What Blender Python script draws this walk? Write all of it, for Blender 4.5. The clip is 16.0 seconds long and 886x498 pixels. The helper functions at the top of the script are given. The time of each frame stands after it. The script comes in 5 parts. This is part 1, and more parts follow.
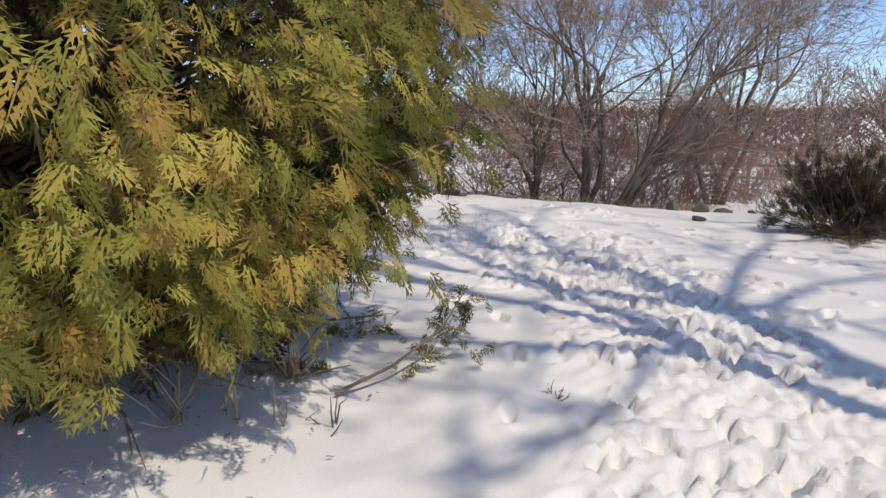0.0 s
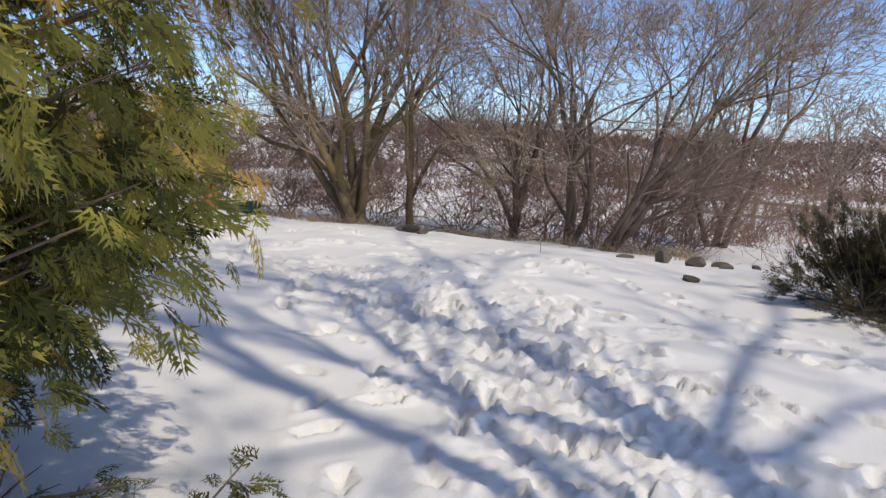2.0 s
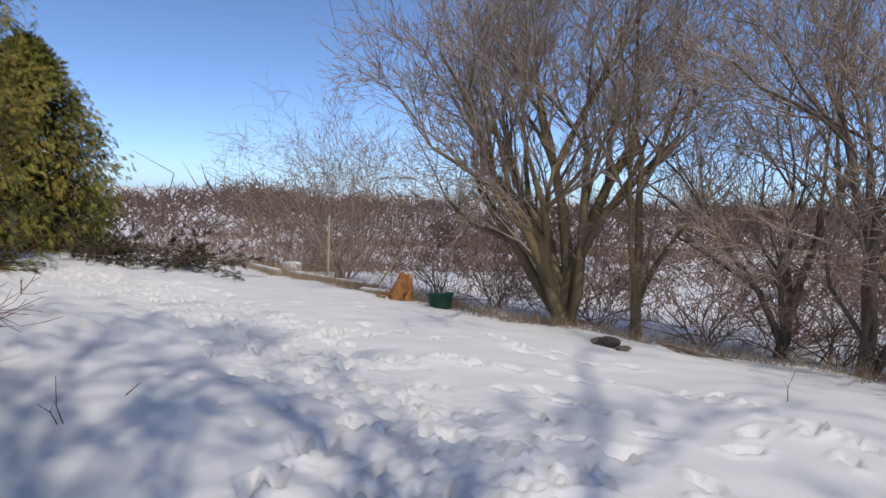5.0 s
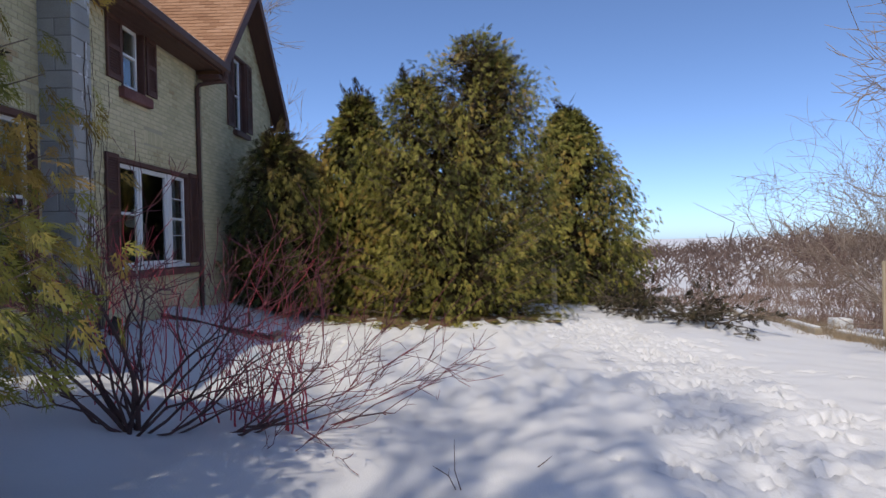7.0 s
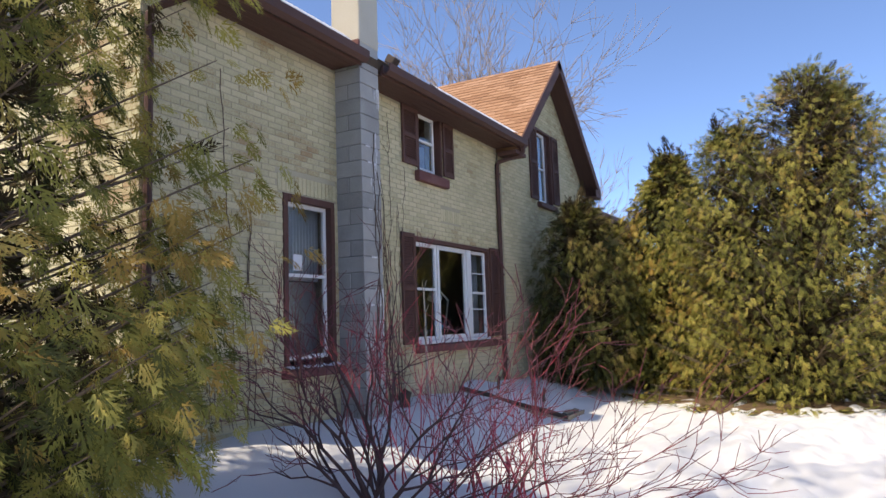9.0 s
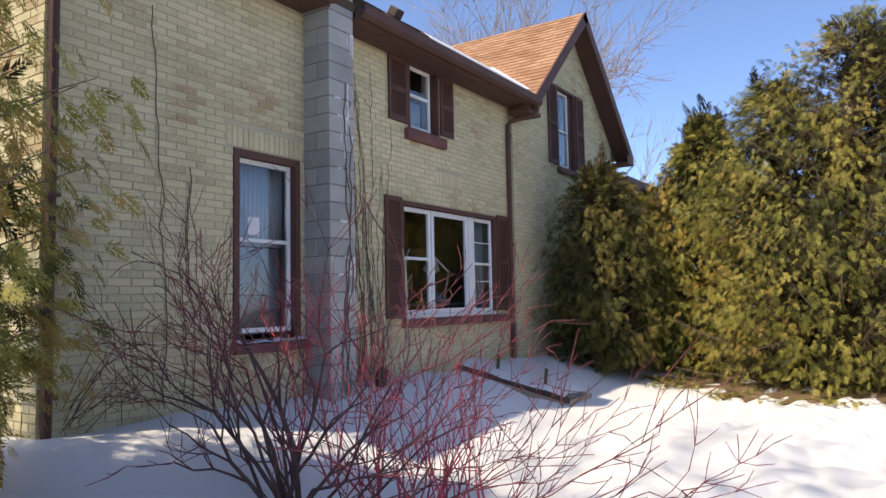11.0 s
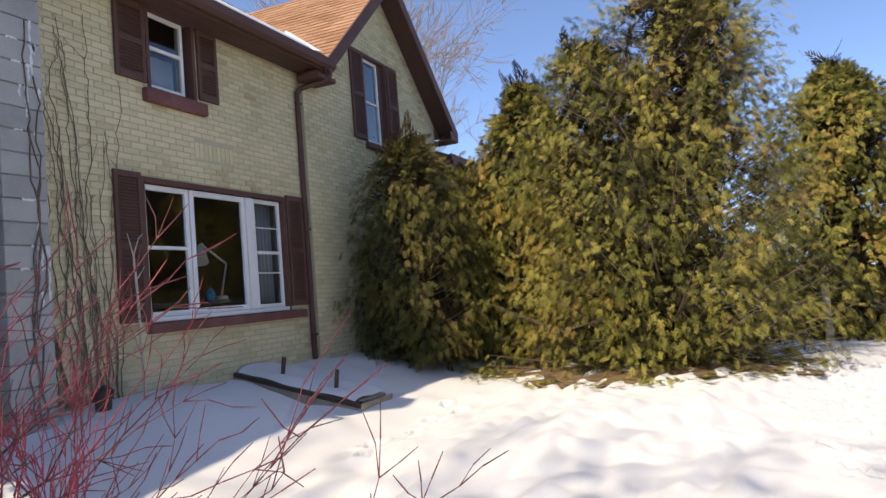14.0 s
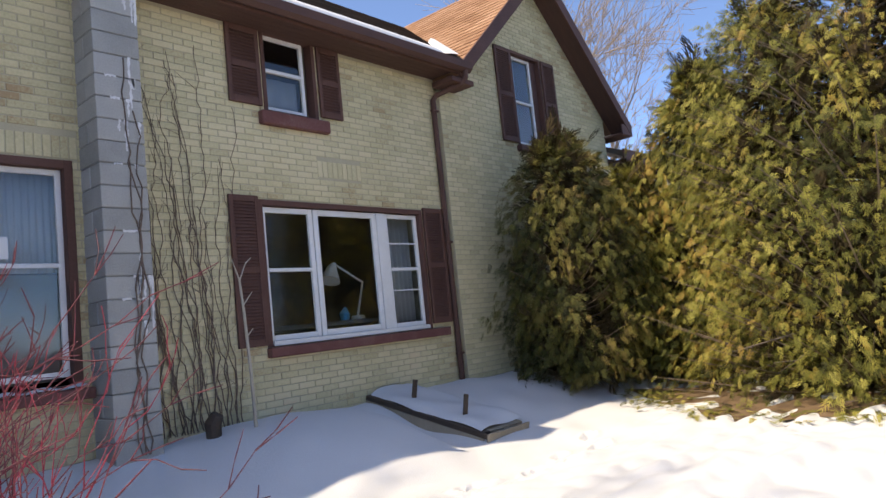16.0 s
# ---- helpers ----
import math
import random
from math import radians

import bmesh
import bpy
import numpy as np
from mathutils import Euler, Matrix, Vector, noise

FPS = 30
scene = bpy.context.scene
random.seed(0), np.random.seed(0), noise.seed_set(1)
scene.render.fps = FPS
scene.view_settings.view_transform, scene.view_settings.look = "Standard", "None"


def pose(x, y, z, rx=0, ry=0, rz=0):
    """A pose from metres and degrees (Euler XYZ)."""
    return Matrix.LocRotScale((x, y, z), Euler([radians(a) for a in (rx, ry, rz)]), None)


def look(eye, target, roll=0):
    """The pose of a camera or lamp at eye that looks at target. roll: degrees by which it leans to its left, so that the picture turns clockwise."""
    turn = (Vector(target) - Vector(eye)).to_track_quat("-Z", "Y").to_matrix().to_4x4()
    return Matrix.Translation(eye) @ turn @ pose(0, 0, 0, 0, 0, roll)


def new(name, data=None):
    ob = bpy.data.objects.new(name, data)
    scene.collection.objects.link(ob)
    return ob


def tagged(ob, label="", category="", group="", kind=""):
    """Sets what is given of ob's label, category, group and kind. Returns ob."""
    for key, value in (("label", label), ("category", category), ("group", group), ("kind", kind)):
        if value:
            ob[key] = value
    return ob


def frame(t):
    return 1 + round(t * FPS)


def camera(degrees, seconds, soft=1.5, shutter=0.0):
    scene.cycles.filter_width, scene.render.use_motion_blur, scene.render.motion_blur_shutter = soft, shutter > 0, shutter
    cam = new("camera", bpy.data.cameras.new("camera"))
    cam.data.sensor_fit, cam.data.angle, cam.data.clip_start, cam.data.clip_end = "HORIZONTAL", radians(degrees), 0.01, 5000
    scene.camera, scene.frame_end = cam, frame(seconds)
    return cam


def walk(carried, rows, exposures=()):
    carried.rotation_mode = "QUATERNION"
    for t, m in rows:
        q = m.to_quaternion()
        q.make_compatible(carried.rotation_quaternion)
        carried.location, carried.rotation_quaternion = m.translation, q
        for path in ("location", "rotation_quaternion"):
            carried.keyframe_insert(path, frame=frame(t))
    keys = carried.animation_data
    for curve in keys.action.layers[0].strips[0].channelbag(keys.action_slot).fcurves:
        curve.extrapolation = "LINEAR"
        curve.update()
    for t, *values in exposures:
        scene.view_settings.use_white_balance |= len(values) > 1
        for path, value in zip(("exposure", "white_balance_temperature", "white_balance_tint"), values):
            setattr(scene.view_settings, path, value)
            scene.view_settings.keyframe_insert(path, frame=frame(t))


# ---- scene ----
cam = camera(64.3, 16.0)
PATH = [
    (0, (-8.732, 1.984, 1.386), (-7.972, 0.18, 0.975), 0.5),
    (0.5, (-8.749, 1.454, 1.402), (-8.056, -0.384, 1.027), 1.3),
    (1, (-8.764, 0.914, 1.413), (-8.081, -0.932, 1.058), 1.6),
    (1.5, (-8.708, 0.367, 1.46), (-7.997, -1.467, 1.1), 1.8),
    (2, (-8.731, -0.153, 1.447), (-7.956, -1.962, 1.092), 2.5),
    (2.5, (-8.673, -0.619, 1.451), (-7.845, -2.408, 1.115), 2.8),
    (3, (-8.585, -1.097, 1.525), (-7.731, -2.881, 1.225), 2.6),
    (5.5, (-8.359, -3.79, 1.365), (-6.709, -4.915, 1.25), 2.4),
    (6, (-8.219, -4.126, 1.369), (-6.388, -4.92, 1.237), 2.4),
    (6.5, (-8.051, -4.399, 1.388), (-6.095, -4.797, 1.264), 1.9),
    (7, (-7.945, -4.671, 1.387), (-5.945, -4.644, 1.37), -1.3),
    (7.5, (-7.864, -5.073, 1.447), (-5.905, -4.677, 1.535), -1.3),
    (8, (-7.661, -5.21, 1.441), (-5.783, -4.542, 1.61), -2.1),
    (10.5, (-6.071, -5.592, 1.292), (-4.395, -4.513, 1.464), -1.1),
    (11, (-5.778, -5.653, 1.34), (-4.106, -4.564, 1.483), -1.1),
    (11.5, (-5.515, -5.641, 1.292), (-3.833, -4.567, 1.419), -1.5),
    (12, (-5.235, -5.647, 1.284), (-3.545, -4.586, 1.414), -2.2),
    (12.5, (-4.936, -5.711, 1.258), (-3.24, -4.661, 1.395), -2.5),
    (13, (-4.638, -5.794, 1.235), (-2.903, -4.81, 1.374), -2.5),
    (13.5, (-4.249, -5.832, 1.191), (-2.442, -4.986, 1.323), -3.1),
    (14, (-3.909, -5.977, 1.162), (-2.071, -5.2, 1.283), -4.7),
    (14.5, (-3.652, -6.153, 1.187), (-1.857, -5.281, 1.323), -6.3),
    (15, (-3.388, -6.266, 1.164), (-1.694, -5.216, 1.341), -7.5),
    (15.5, (-3.029, -6.348, 1.163), (-1.441, -5.151, 1.373), -7.3),
    (16, (-2.618, -6.466, 1.191), (-1.109, -5.167, 1.387), -6.0),
]
walk(cam, [(t, look(eye, target, roll)) for t, eye, target, roll in PATH], [(0, 0.7, 7350, 9), (3, 0.56, 7000, 8.5), (5.5, 0.42, 6700, 9.5), (7, 0.58, 6700, 10.5), (8, 1.05, 7000, 11), (10.5, 1.48, 7500, 12), (14.2, 1.34, 7700, 11), (16, 1.5, 7700, 10.5)])

# ---- sky, sun, exposure ----
SUN_EL = radians(58)
SUN_DIR = Vector((-0.908 * math.cos(SUN_EL), 0.419 * math.cos(SUN_EL), math.sin(SUN_EL))).normalized()
world = bpy.data.worlds.new("sky")
scene.world = world
world.use_nodes = True
wn = world.node_tree.nodes
sky = wn.new("ShaderNodeTexSky")
sky.sky_type = "NISHITA"
sky.sun_disc = False
sky.sun_elevation = SUN_EL
sky.sun_rotation = math.atan2(SUN_DIR.x, SUN_DIR.y)
sky.altitude, sky.air_density, sky.dust_density, sky.ozone_density = 900, 0.5, 1.2, 6.5
wn["Background"].inputs["Strength"].default_value = 0.15
world.node_tree.links.new(sky.outputs[0], wn["Background"].inputs[0])
sun = new("sun", bpy.data.lights.new("sun", "SUN"))
sun.data.energy, sun.data.angle, sun.data.color = 2.0, radians(0.6), (1.0, 0.91, 0.77)
sun.matrix_world = look(SUN_DIR * 60, (0, 0, 0))


# ---- materials ----
def material(name, colors, rough=0.8, metal=0.0, scale=6.0, fine=60.0, bump=0.2, stretch=(1, 1, 1), island=0.0, obj=0.0, tone=False, spec=0.3, blotch=0.5, translucent=0.0):
    """Colours blended by a broad and a fine noise, with optional variation from piece to piece."""
    m = bpy.data.materials.new(name)
    m.use_nodes = True
    nt, p = m.node_tree, m.node_tree.nodes["Principled BSDF"]
    add, link = nt.nodes.new, nt.links.new
    tc = add("ShaderNodeTexCoord")
    mp = add("ShaderNodeMapping")
    mp.inputs["Scale"].default_value = stretch
    link(tc.outputs["Object"], mp.inputs["Vector"])
    n1 = add("ShaderNodeTexNoise")
    n1.inputs["Scale"].default_value, n1.inputs["Detail"].default_value = scale, 5
    n2 = add("ShaderNodeTexNoise")
    n2.inputs["Scale"].default_value, n2.inputs["Detail"].default_value = fine, 4
    link(mp.outputs[0], n1.inputs["Vector"])
    link(mp.outputs[0], n2.inputs["Vector"])

    def scaled(sock, k, off):
        ma = add("ShaderNodeMath")
        ma.operation = "MULTIPLY_ADD"
        link(sock, ma.inputs[0])
        ma.inputs[1].default_value, ma.inputs[2].default_value = k, off
        return ma.outputs[0]

    def summed(a, b):
        ma = add("ShaderNodeMath")
        link(a, ma.inputs[0])
        link(b, ma.inputs[1])
        return ma.outputs[0]

    k = 1.6 * blotch
    f = summed(scaled(n1.outputs["Fac"], k, 0.5 - k / 2), scaled(n2.outputs["Fac"], 0.5, -0.25))
    if island:
        g = add("ShaderNodeNewGeometry")
        f = summed(f, scaled(g.outputs["Random Per Island"], island, -island / 2))
    if obj:
        o = add("ShaderNodeObjectInfo")
        f = summed(f, scaled(o.outputs["Random"], obj, -obj / 2))
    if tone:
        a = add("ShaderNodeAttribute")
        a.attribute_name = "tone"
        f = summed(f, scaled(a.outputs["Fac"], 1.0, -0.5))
    ramp = add("ShaderNodeValToRGB")
    link(f, ramp.inputs[0])
    el = ramp.color_ramp.elements
    n = len(colors)
    for i, c in enumerate(colors):
        e = el[i] if i < 2 else el.new(1.0)
        e.position = 0.05 + 0.9 * i / max(1, n - 1)
        e.color = (*c, 1)
    link(ramp.outputs[0], p.inputs["Base Color"])
    p.inputs["Roughness"].default_value, p.inputs["Metallic"].default_value = rough, metal
    p.inputs["Specular IOR Level"].default_value = spec
    if bump:
        b = add("ShaderNodeBump")
        b.inputs["Strength"].default_value, b.inputs["Distance"].default_value = bump, 0.01
        link(summed(n2.outputs["Fac"], scaled(n1.outputs["Fac"], 0.6, 0)), b.inputs["Height"])
        link(b.outputs[0], p.inputs["Normal"])
    if translucent:
        tr, mix = add("ShaderNodeBsdfTranslucent"), add("ShaderNodeMixShader")
        link(ramp.outputs[0], tr.inputs["Color"])
        mix.inputs[0].default_value = translucent
        link(p.outputs[0], mix.inputs[1])
        link(tr.outputs[0], mix.inputs[2])
        link(mix.outputs[0], nt.nodes["Material Output"].inputs["Surface"])
    return m


SNOW = material("snow", [(0.60, 0.61, 0.63), (0.665, 0.67, 0.68), (0.72, 0.72, 0.72)], 0.6, scale=1.3, fine=70, bump=0.45, blotch=0.4, spec=0.35)
BRICK = material("buff_brick", [(0.42, 0.30, 0.17), (0.53, 0.48, 0.29), (0.63, 0.56, 0.35), (0.68, 0.60, 0.39), (0.68, 0.54, 0.36)], 0.9, scale=0.8, fine=45, bump=0.5, island=0.36, obj=0.36, blotch=0.85, spec=0.15)
MORTAR = material("mortar", [(0.40, 0.35, 0.24), (0.54, 0.49, 0.35)], 0.95, scale=3, fine=70, bump=0.5, spec=0.1)
BLOCK = material("concrete_block", [(0.25, 0.25, 0.235), (0.38, 0.378, 0.355), (0.50, 0.495, 0.465)], 0.95, scale=2.6, fine=80, bump=0.6, obj=0.45, spec=0.1)
BLOCK_MORTAR = material("grey_mortar", [(0.2, 0.2, 0.19), (0.3, 0.295, 0.28)], 0.95, fine=90, spec=0.1)
PARGE = material("cream_parging", [(0.5, 0.46, 0.36), (0.62, 0.58, 0.48)], 0.9, scale=3, fine=60, bump=0.3, spec=0.1)
# Near-black brown that stands for the shade inside the cedar crowns.
INNER = material("inner_shade_foliage", [(0.03, 0.022, 0.012), (0.06, 0.045, 0.022), (0.09, 0.065, 0.03)], 0.9, scale=3, fine=20, bump=0, spec=0.1)
EFFLO = material("lime_stain", [(0.55, 0.55, 0.55), (0.82, 0.82, 0.82)], 0.95, scale=9, fine=50, spec=0.1)
BROWN = material("brown_paint", [(0.075, 0.036, 0.028), (0.115, 0.056, 0.043), (0.15, 0.08, 0.063)], 0.7, scale=2.5, fine=40, bump=0.15)
BROWN_METAL = material("brown_metal", [(0.075, 0.038, 0.03), (0.125, 0.065, 0.05)], 0.6, scale=2, fine=30, bump=0.05, spec=0.25)
SILL_RED = material("red_brown_sill", [(0.10, 0.04, 0.035), (0.17, 0.07, 0.06), (0.26, 0.16, 0.13)], 0.75, scale=5, fine=60, bump=0.3)
SOFFIT = material("brown_soffit", [(0.07, 0.036, 0.028), (0.12, 0.065, 0.05)], 0.7, scale=3, fine=40, stretch=(1, 6, 1))
WHITE = material("white_paint", [(0.62, 0.62, 0.6), (0.76, 0.76, 0.75), (0.82, 0.82, 0.81)], 0.5, scale=4, fine=50, bump=0.15)
SIDING = material("white_siding", [(0.6, 0.6, 0.58), (0.72, 0.72, 0.7)], 0.6, scale=2, fine=40, bump=0.1)
TAN = material("tan_shingle", [(0.25, 0.13, 0.075), (0.36, 0.205, 0.12), (0.45, 0.27, 0.17)], 0.92, scale=1.2, fine=120, bump=0.5, island=0.5, spec=0.1)
DARK_SHINGLE = material("dark_shingle", [(0.05, 0.038, 0.03), (0.09, 0.07, 0.055), (0.13, 0.10, 0.08)], 0.92, scale=2, fine=120, bump=0.5, island=0.5, spec=0.1)
# One dark colour for everything indoors, the dimness of the rooms put into it.
ROOM = material("dim_room", [(0.07, 0.078, 0.082), (0.105, 0.115, 0.12)], 0.9, scale=1, fine=10, bump=0)
CURTAIN = material("curtain_cloth", [(0.5, 0.52, 0.56), (0.7, 0.72, 0.75)], 0.9, scale=3, fine=40, bump=0.1, translucent=0.3)
BLIND = material("grey_cloth", [(0.2, 0.2, 0.21), (0.27, 0.27, 0.28)], 0.9, scale=3, fine=60, bump=0.1)
LAMPM = material("cream_metal", [(0.55, 0.54, 0.5), (0.66, 0.65, 0.6)], 0.4, scale=5, fine=40, bump=0.0)
BLUE = material("blue_plastic", [(0.02, 0.25, 0.45), (0.03, 0.32, 0.55)], 0.4, bump=0)
PAPER = material("paper", [(0.7, 0.7, 0.7), (0.8, 0.8, 0.8)], 0.8, bump=0)
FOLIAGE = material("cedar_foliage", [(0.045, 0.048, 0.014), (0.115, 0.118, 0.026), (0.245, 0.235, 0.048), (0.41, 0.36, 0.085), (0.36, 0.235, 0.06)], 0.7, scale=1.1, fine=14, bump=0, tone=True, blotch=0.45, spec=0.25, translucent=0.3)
# Darker copy of FOLIAGE for shaded plants, the shade put into the colour.
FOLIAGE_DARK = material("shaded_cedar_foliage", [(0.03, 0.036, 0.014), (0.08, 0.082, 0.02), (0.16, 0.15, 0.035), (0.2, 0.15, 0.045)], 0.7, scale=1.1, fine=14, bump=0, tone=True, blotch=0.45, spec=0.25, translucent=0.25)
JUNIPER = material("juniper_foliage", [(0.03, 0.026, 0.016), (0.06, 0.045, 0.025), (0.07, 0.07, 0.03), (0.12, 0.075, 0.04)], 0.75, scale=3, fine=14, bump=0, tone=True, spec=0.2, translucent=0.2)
CBARK = material("cedar_bark", [(0.11, 0.08, 0.06), (0.2, 0.15, 0.11), (0.27, 0.21, 0.17)], 0.95, scale=4, fine=30, stretch=(1, 1, 0.15), spec=0.1)
BARK = material("grey_bark", [(0.09, 0.07, 0.055), (0.17, 0.135, 0.105), (0.26, 0.215, 0.165)], 0.95, scale=3, fine=30, stretch=(1, 1, 0.25), bump=0.5, spec=0.1)
WILLOW = material("willow_bark", [(0.10, 0.08, 0.05), (0.2, 0.155, 0.09), (0.3, 0.24, 0.14)], 0.95, scale=2, fine=25, stretch=(1, 1, 0.3), bump=0.5, spec=0.1)
TWIG = material("brown_twig", [(0.2, 0.15, 0.115), (0.31, 0.245, 0.195), (0.42, 0.34, 0.28)], 0.9, scale=2, fine=20, bump=0, island=0.3, spec=0.1)
THICKET = material("red_brown_twig", [(0.15, 0.095, 0.072), (0.26, 0.175, 0.14), (0.35, 0.255, 0.2)], 0.9, scale=0.6, fine=8, bump=0, island=0.4, spec=0.1)
FARBRUSH = material("far_brush", [(0.09, 0.06, 0.048), (0.16, 0.11, 0.09), (0.22, 0.165, 0.14)], 0.95, scale=0.05, fine=0.6, bump=0, island=0.5, spec=0.05)
DOG_OLD = material("dogwood_old_stem", [(0.05, 0.03, 0.028), (0.10, 0.055, 0.05), (0.15, 0.09, 0.08)], 0.7, scale=6, fine=40, bump=0.1)
DOG_RED = material("dogwood_red_twig", [(0.24, 0.025, 0.045), (0.42, 0.045, 0.07), (0.58, 0.1, 0.115)], 0.5, scale=3, fine=40, bump=0, island=0.5, spec=0.4)
DOG_DARK = material("dogwood_purple_twig", [(0.07, 0.028, 0.032), (0.16, 0.045, 0.055), (0.28, 0.06, 0.08)], 0.55, scale=2, fine=30, bump=0, island=0.5, spec=0.35)
DOG_MIX = material("dogwood_dull_red_twig", [(0.08, 0.03, 0.032), (0.17, 0.04, 0.05), (0.3, 0.07, 0.07)], 0.55, scale=1.5, fine=30, bump=0, island=0.6, spec=0.35)
PALE_BARK = material("pale_sapling_bark", [(0.36, 0.32, 0.25), (0.52, 0.47, 0.39)], 0.85, scale=9, fine=60, bump=0.2, spec=0.15)
VINE = material("dry_vine", [(0.12, 0.085, 0.065), (0.2, 0.15, 0.12)], 0.9, scale=8, fine=60, bump=0, spec=0.1)
ROTTEN = material("rotten_heartwood", [(0.08, 0.035, 0.02), (0.24, 0.11, 0.045), (0.4, 0.2, 0.08), (0.5, 0.33, 0.17)], 0.9, scale=5, fine=30, stretch=(1, 1, 0.35), bump=0.8, blotch=0.9, spec=0.1)
DRYGRASS = material("dry_grass", [(0.2, 0.14, 0.09), (0.34, 0.26, 0.17), (0.42, 0.34, 0.24)], 0.9, scale=5, fine=30, bump=0, island=0.5)
GREENP = material("green_plastic", [(0.012, 0.05, 0.034), (0.02, 0.075, 0.05)], 0.45, scale=4, fine=30, bump=0.1)
STONE = material("field_stone", [(0.05, 0.042, 0.036), (0.10, 0.082, 0.068), (0.17, 0.14, 0.12)], 0.9, scale=5, fine=40, bump=0.6, obj=0.4)
WOOD = material("weathered_wood", [(0.2, 0.17, 0.13), (0.33, 0.28, 0.21), (0.42, 0.36, 0.27)], 0.9, scale=3, fine=40, stretch=(1, 1, 0.3), bump=0.3, obj=0.4)
YELLOW_WOOD = material("new_wood", [(0.42, 0.34, 0.22), (0.56, 0.47, 0.33)], 0.8, scale=3, fine=40)
SOIL = material("bare_soil", [(0.09, 0.058, 0.035), (0.17, 0.115, 0.07), (0.24, 0.17, 0.1)], 0.95, scale=4, fine=40, bump=0.6, spec=0.1)
POLE_WHITE = material("white_steel", [(0.7, 0.7, 0.7), (0.8, 0.8, 0.8)], 0.5, bump=0)
RUST = material("dark_steel", [(0.05, 0.04, 0.035), (0.12, 0.09, 0.07)], 0.7, metal=0.4, scale=9, fine=60)


def glass_material():
    m = bpy.data.materials.new("window_glass")
    m.use_nodes = True
    p = m.node_tree.nodes["Principled BSDF"]
    p.inputs["Base Color"].default_value = (0.9, 0.95, 0.95, 1)
    p.inputs["Roughness"].default_value = 0.02
    p.inputs["Transmission Weight"].default_value = 1.0
    p.inputs["IOR"].default_value = 1.5
    return m


GLASS = glass_material()


# ---- building blocks ----
def _box_faces():
    def vid(c, a):
        return c * 3 + a
    corners = [(sx, sy, sz) for sx in (-1, 1) for sy in (-1, 1) for sz in (-1, 1)]
    at = {c: i for i, c in enumerate(corners)}
    pos = {}
    for c, i in at.items():
        for a in range(3):
            pos[vid(i, a)] = Vector([c[b] * (1.0 if a == b else 0.9) for b in range(3)])
    faces = []
    for a in range(3):
        b, d = (a + 1) % 3, (a + 2) % 3
        for s in (-1, 1):
            f = []
            for u, v in ((-1, -1), (1, -1), (1, 1), (-1, 1)):
                c = [0, 0, 0]
                c[a], c[b], c[d] = s, u, v
                f.append(vid(at[tuple(c)], a))
            faces.append(f)
        for su in (-1, 1):
            for sv in (-1, 1):
                lo, hi = [0, 0, 0], [0, 0, 0]
                lo[a], lo[b], lo[d] = -1, su, sv
                hi[a], hi[b], hi[d] = 1, su, sv
                lo, hi = at[tuple(lo)], at[tuple(hi)]
                faces.append([vid(lo, b), vid(hi, b), vid(hi, d), vid(lo, d)])
    for c, i in at.items():
        faces.append([vid(i, 0), vid(i, 1), vid(i, 2)])
    out = []
    for f in faces:
        n = (pos[f[1]] - pos[f[0]]).cross(pos[f[2]] - pos[f[0]])
        mid = sum((pos[k] for k in f), Vector())
        out.append(tuple(f) if n.dot(mid) > 0 else tuple(reversed(f)))
    return corners, out


CORNERS, BOX_FACES = _box_faces()


class Geo:
    """Collects faces for one mesh."""

    def __init__(self):
        self.v, self.f = [], []

    def put(self, verts, faces, m=None):
        k = len(self.v)
        self.v += [tuple(m @ Vector(p)) if m else tuple(p) for p in verts]
        self.f += [tuple(i + k for i in f) for f in faces]
        return self

    def box(self, x0, x1, y0, y1, z0, z1, ch=0.004, m=None):
        c = ((x0 + x1) / 2, (y0 + y1) / 2, (z0 + z1) / 2)
        h = (abs(x1 - x0) / 2, abs(y1 - y0) / 2, abs(z1 - z0) / 2)
        ch = min(ch, min(h) * 0.45)
        vs = [[c[b] + s[b] * (h[b] if a == b else h[b] - ch) for b in range(3)] for s in CORNERS for a in range(3)]
        return self.put(vs, BOX_FACES, m)

    def slab(self, pts, up):
        """A plate from a corner loop and an offset to its other side."""
        n = len(pts)
        up = Vector(up)
        vs = [Vector(p) for p in pts] + [Vector(p) + up for p in pts]
        return self.put(vs, [tuple(reversed(range(n))), tuple(range(n, 2 * n))] + [(i, (i + 1) % n, (i + 1) % n + n, i + n) for i in range(n)])

    def tube(self, pts, radii, n=6, cap=True):
        pts = [Vector(p) for p in pts]
        if not hasattr(radii, "__len__"):
            radii = [radii] * len(pts)
        vs, fs = [], []
        side = None
        for i, p in enumerate(pts):
            d = (pts[min(i + 1, len(pts) - 1)] - pts[max(i - 1, 0)]).normalized()
            if side is None:
                side = d.orthogonal().normalized()
            side = (side - d * side.dot(d)).normalized()
            w = d.cross(side)
            for k in range(n):
                a = 2 * math.pi * k / n
                vs.append(p + (side * math.cos(a) + w * math.sin(a)) * radii[i])
        for i in range(len(pts) - 1):
            for k in range(n):
                fs.append((i * n + k, i * n + (k + 1) % n, (i + 1) * n + (k + 1) % n, (i + 1) * n + k))
        if cap:
            fs += [tuple(reversed(range(n))), tuple(range(len(vs) - n, len(vs)))]
        return self.put(vs, fs)


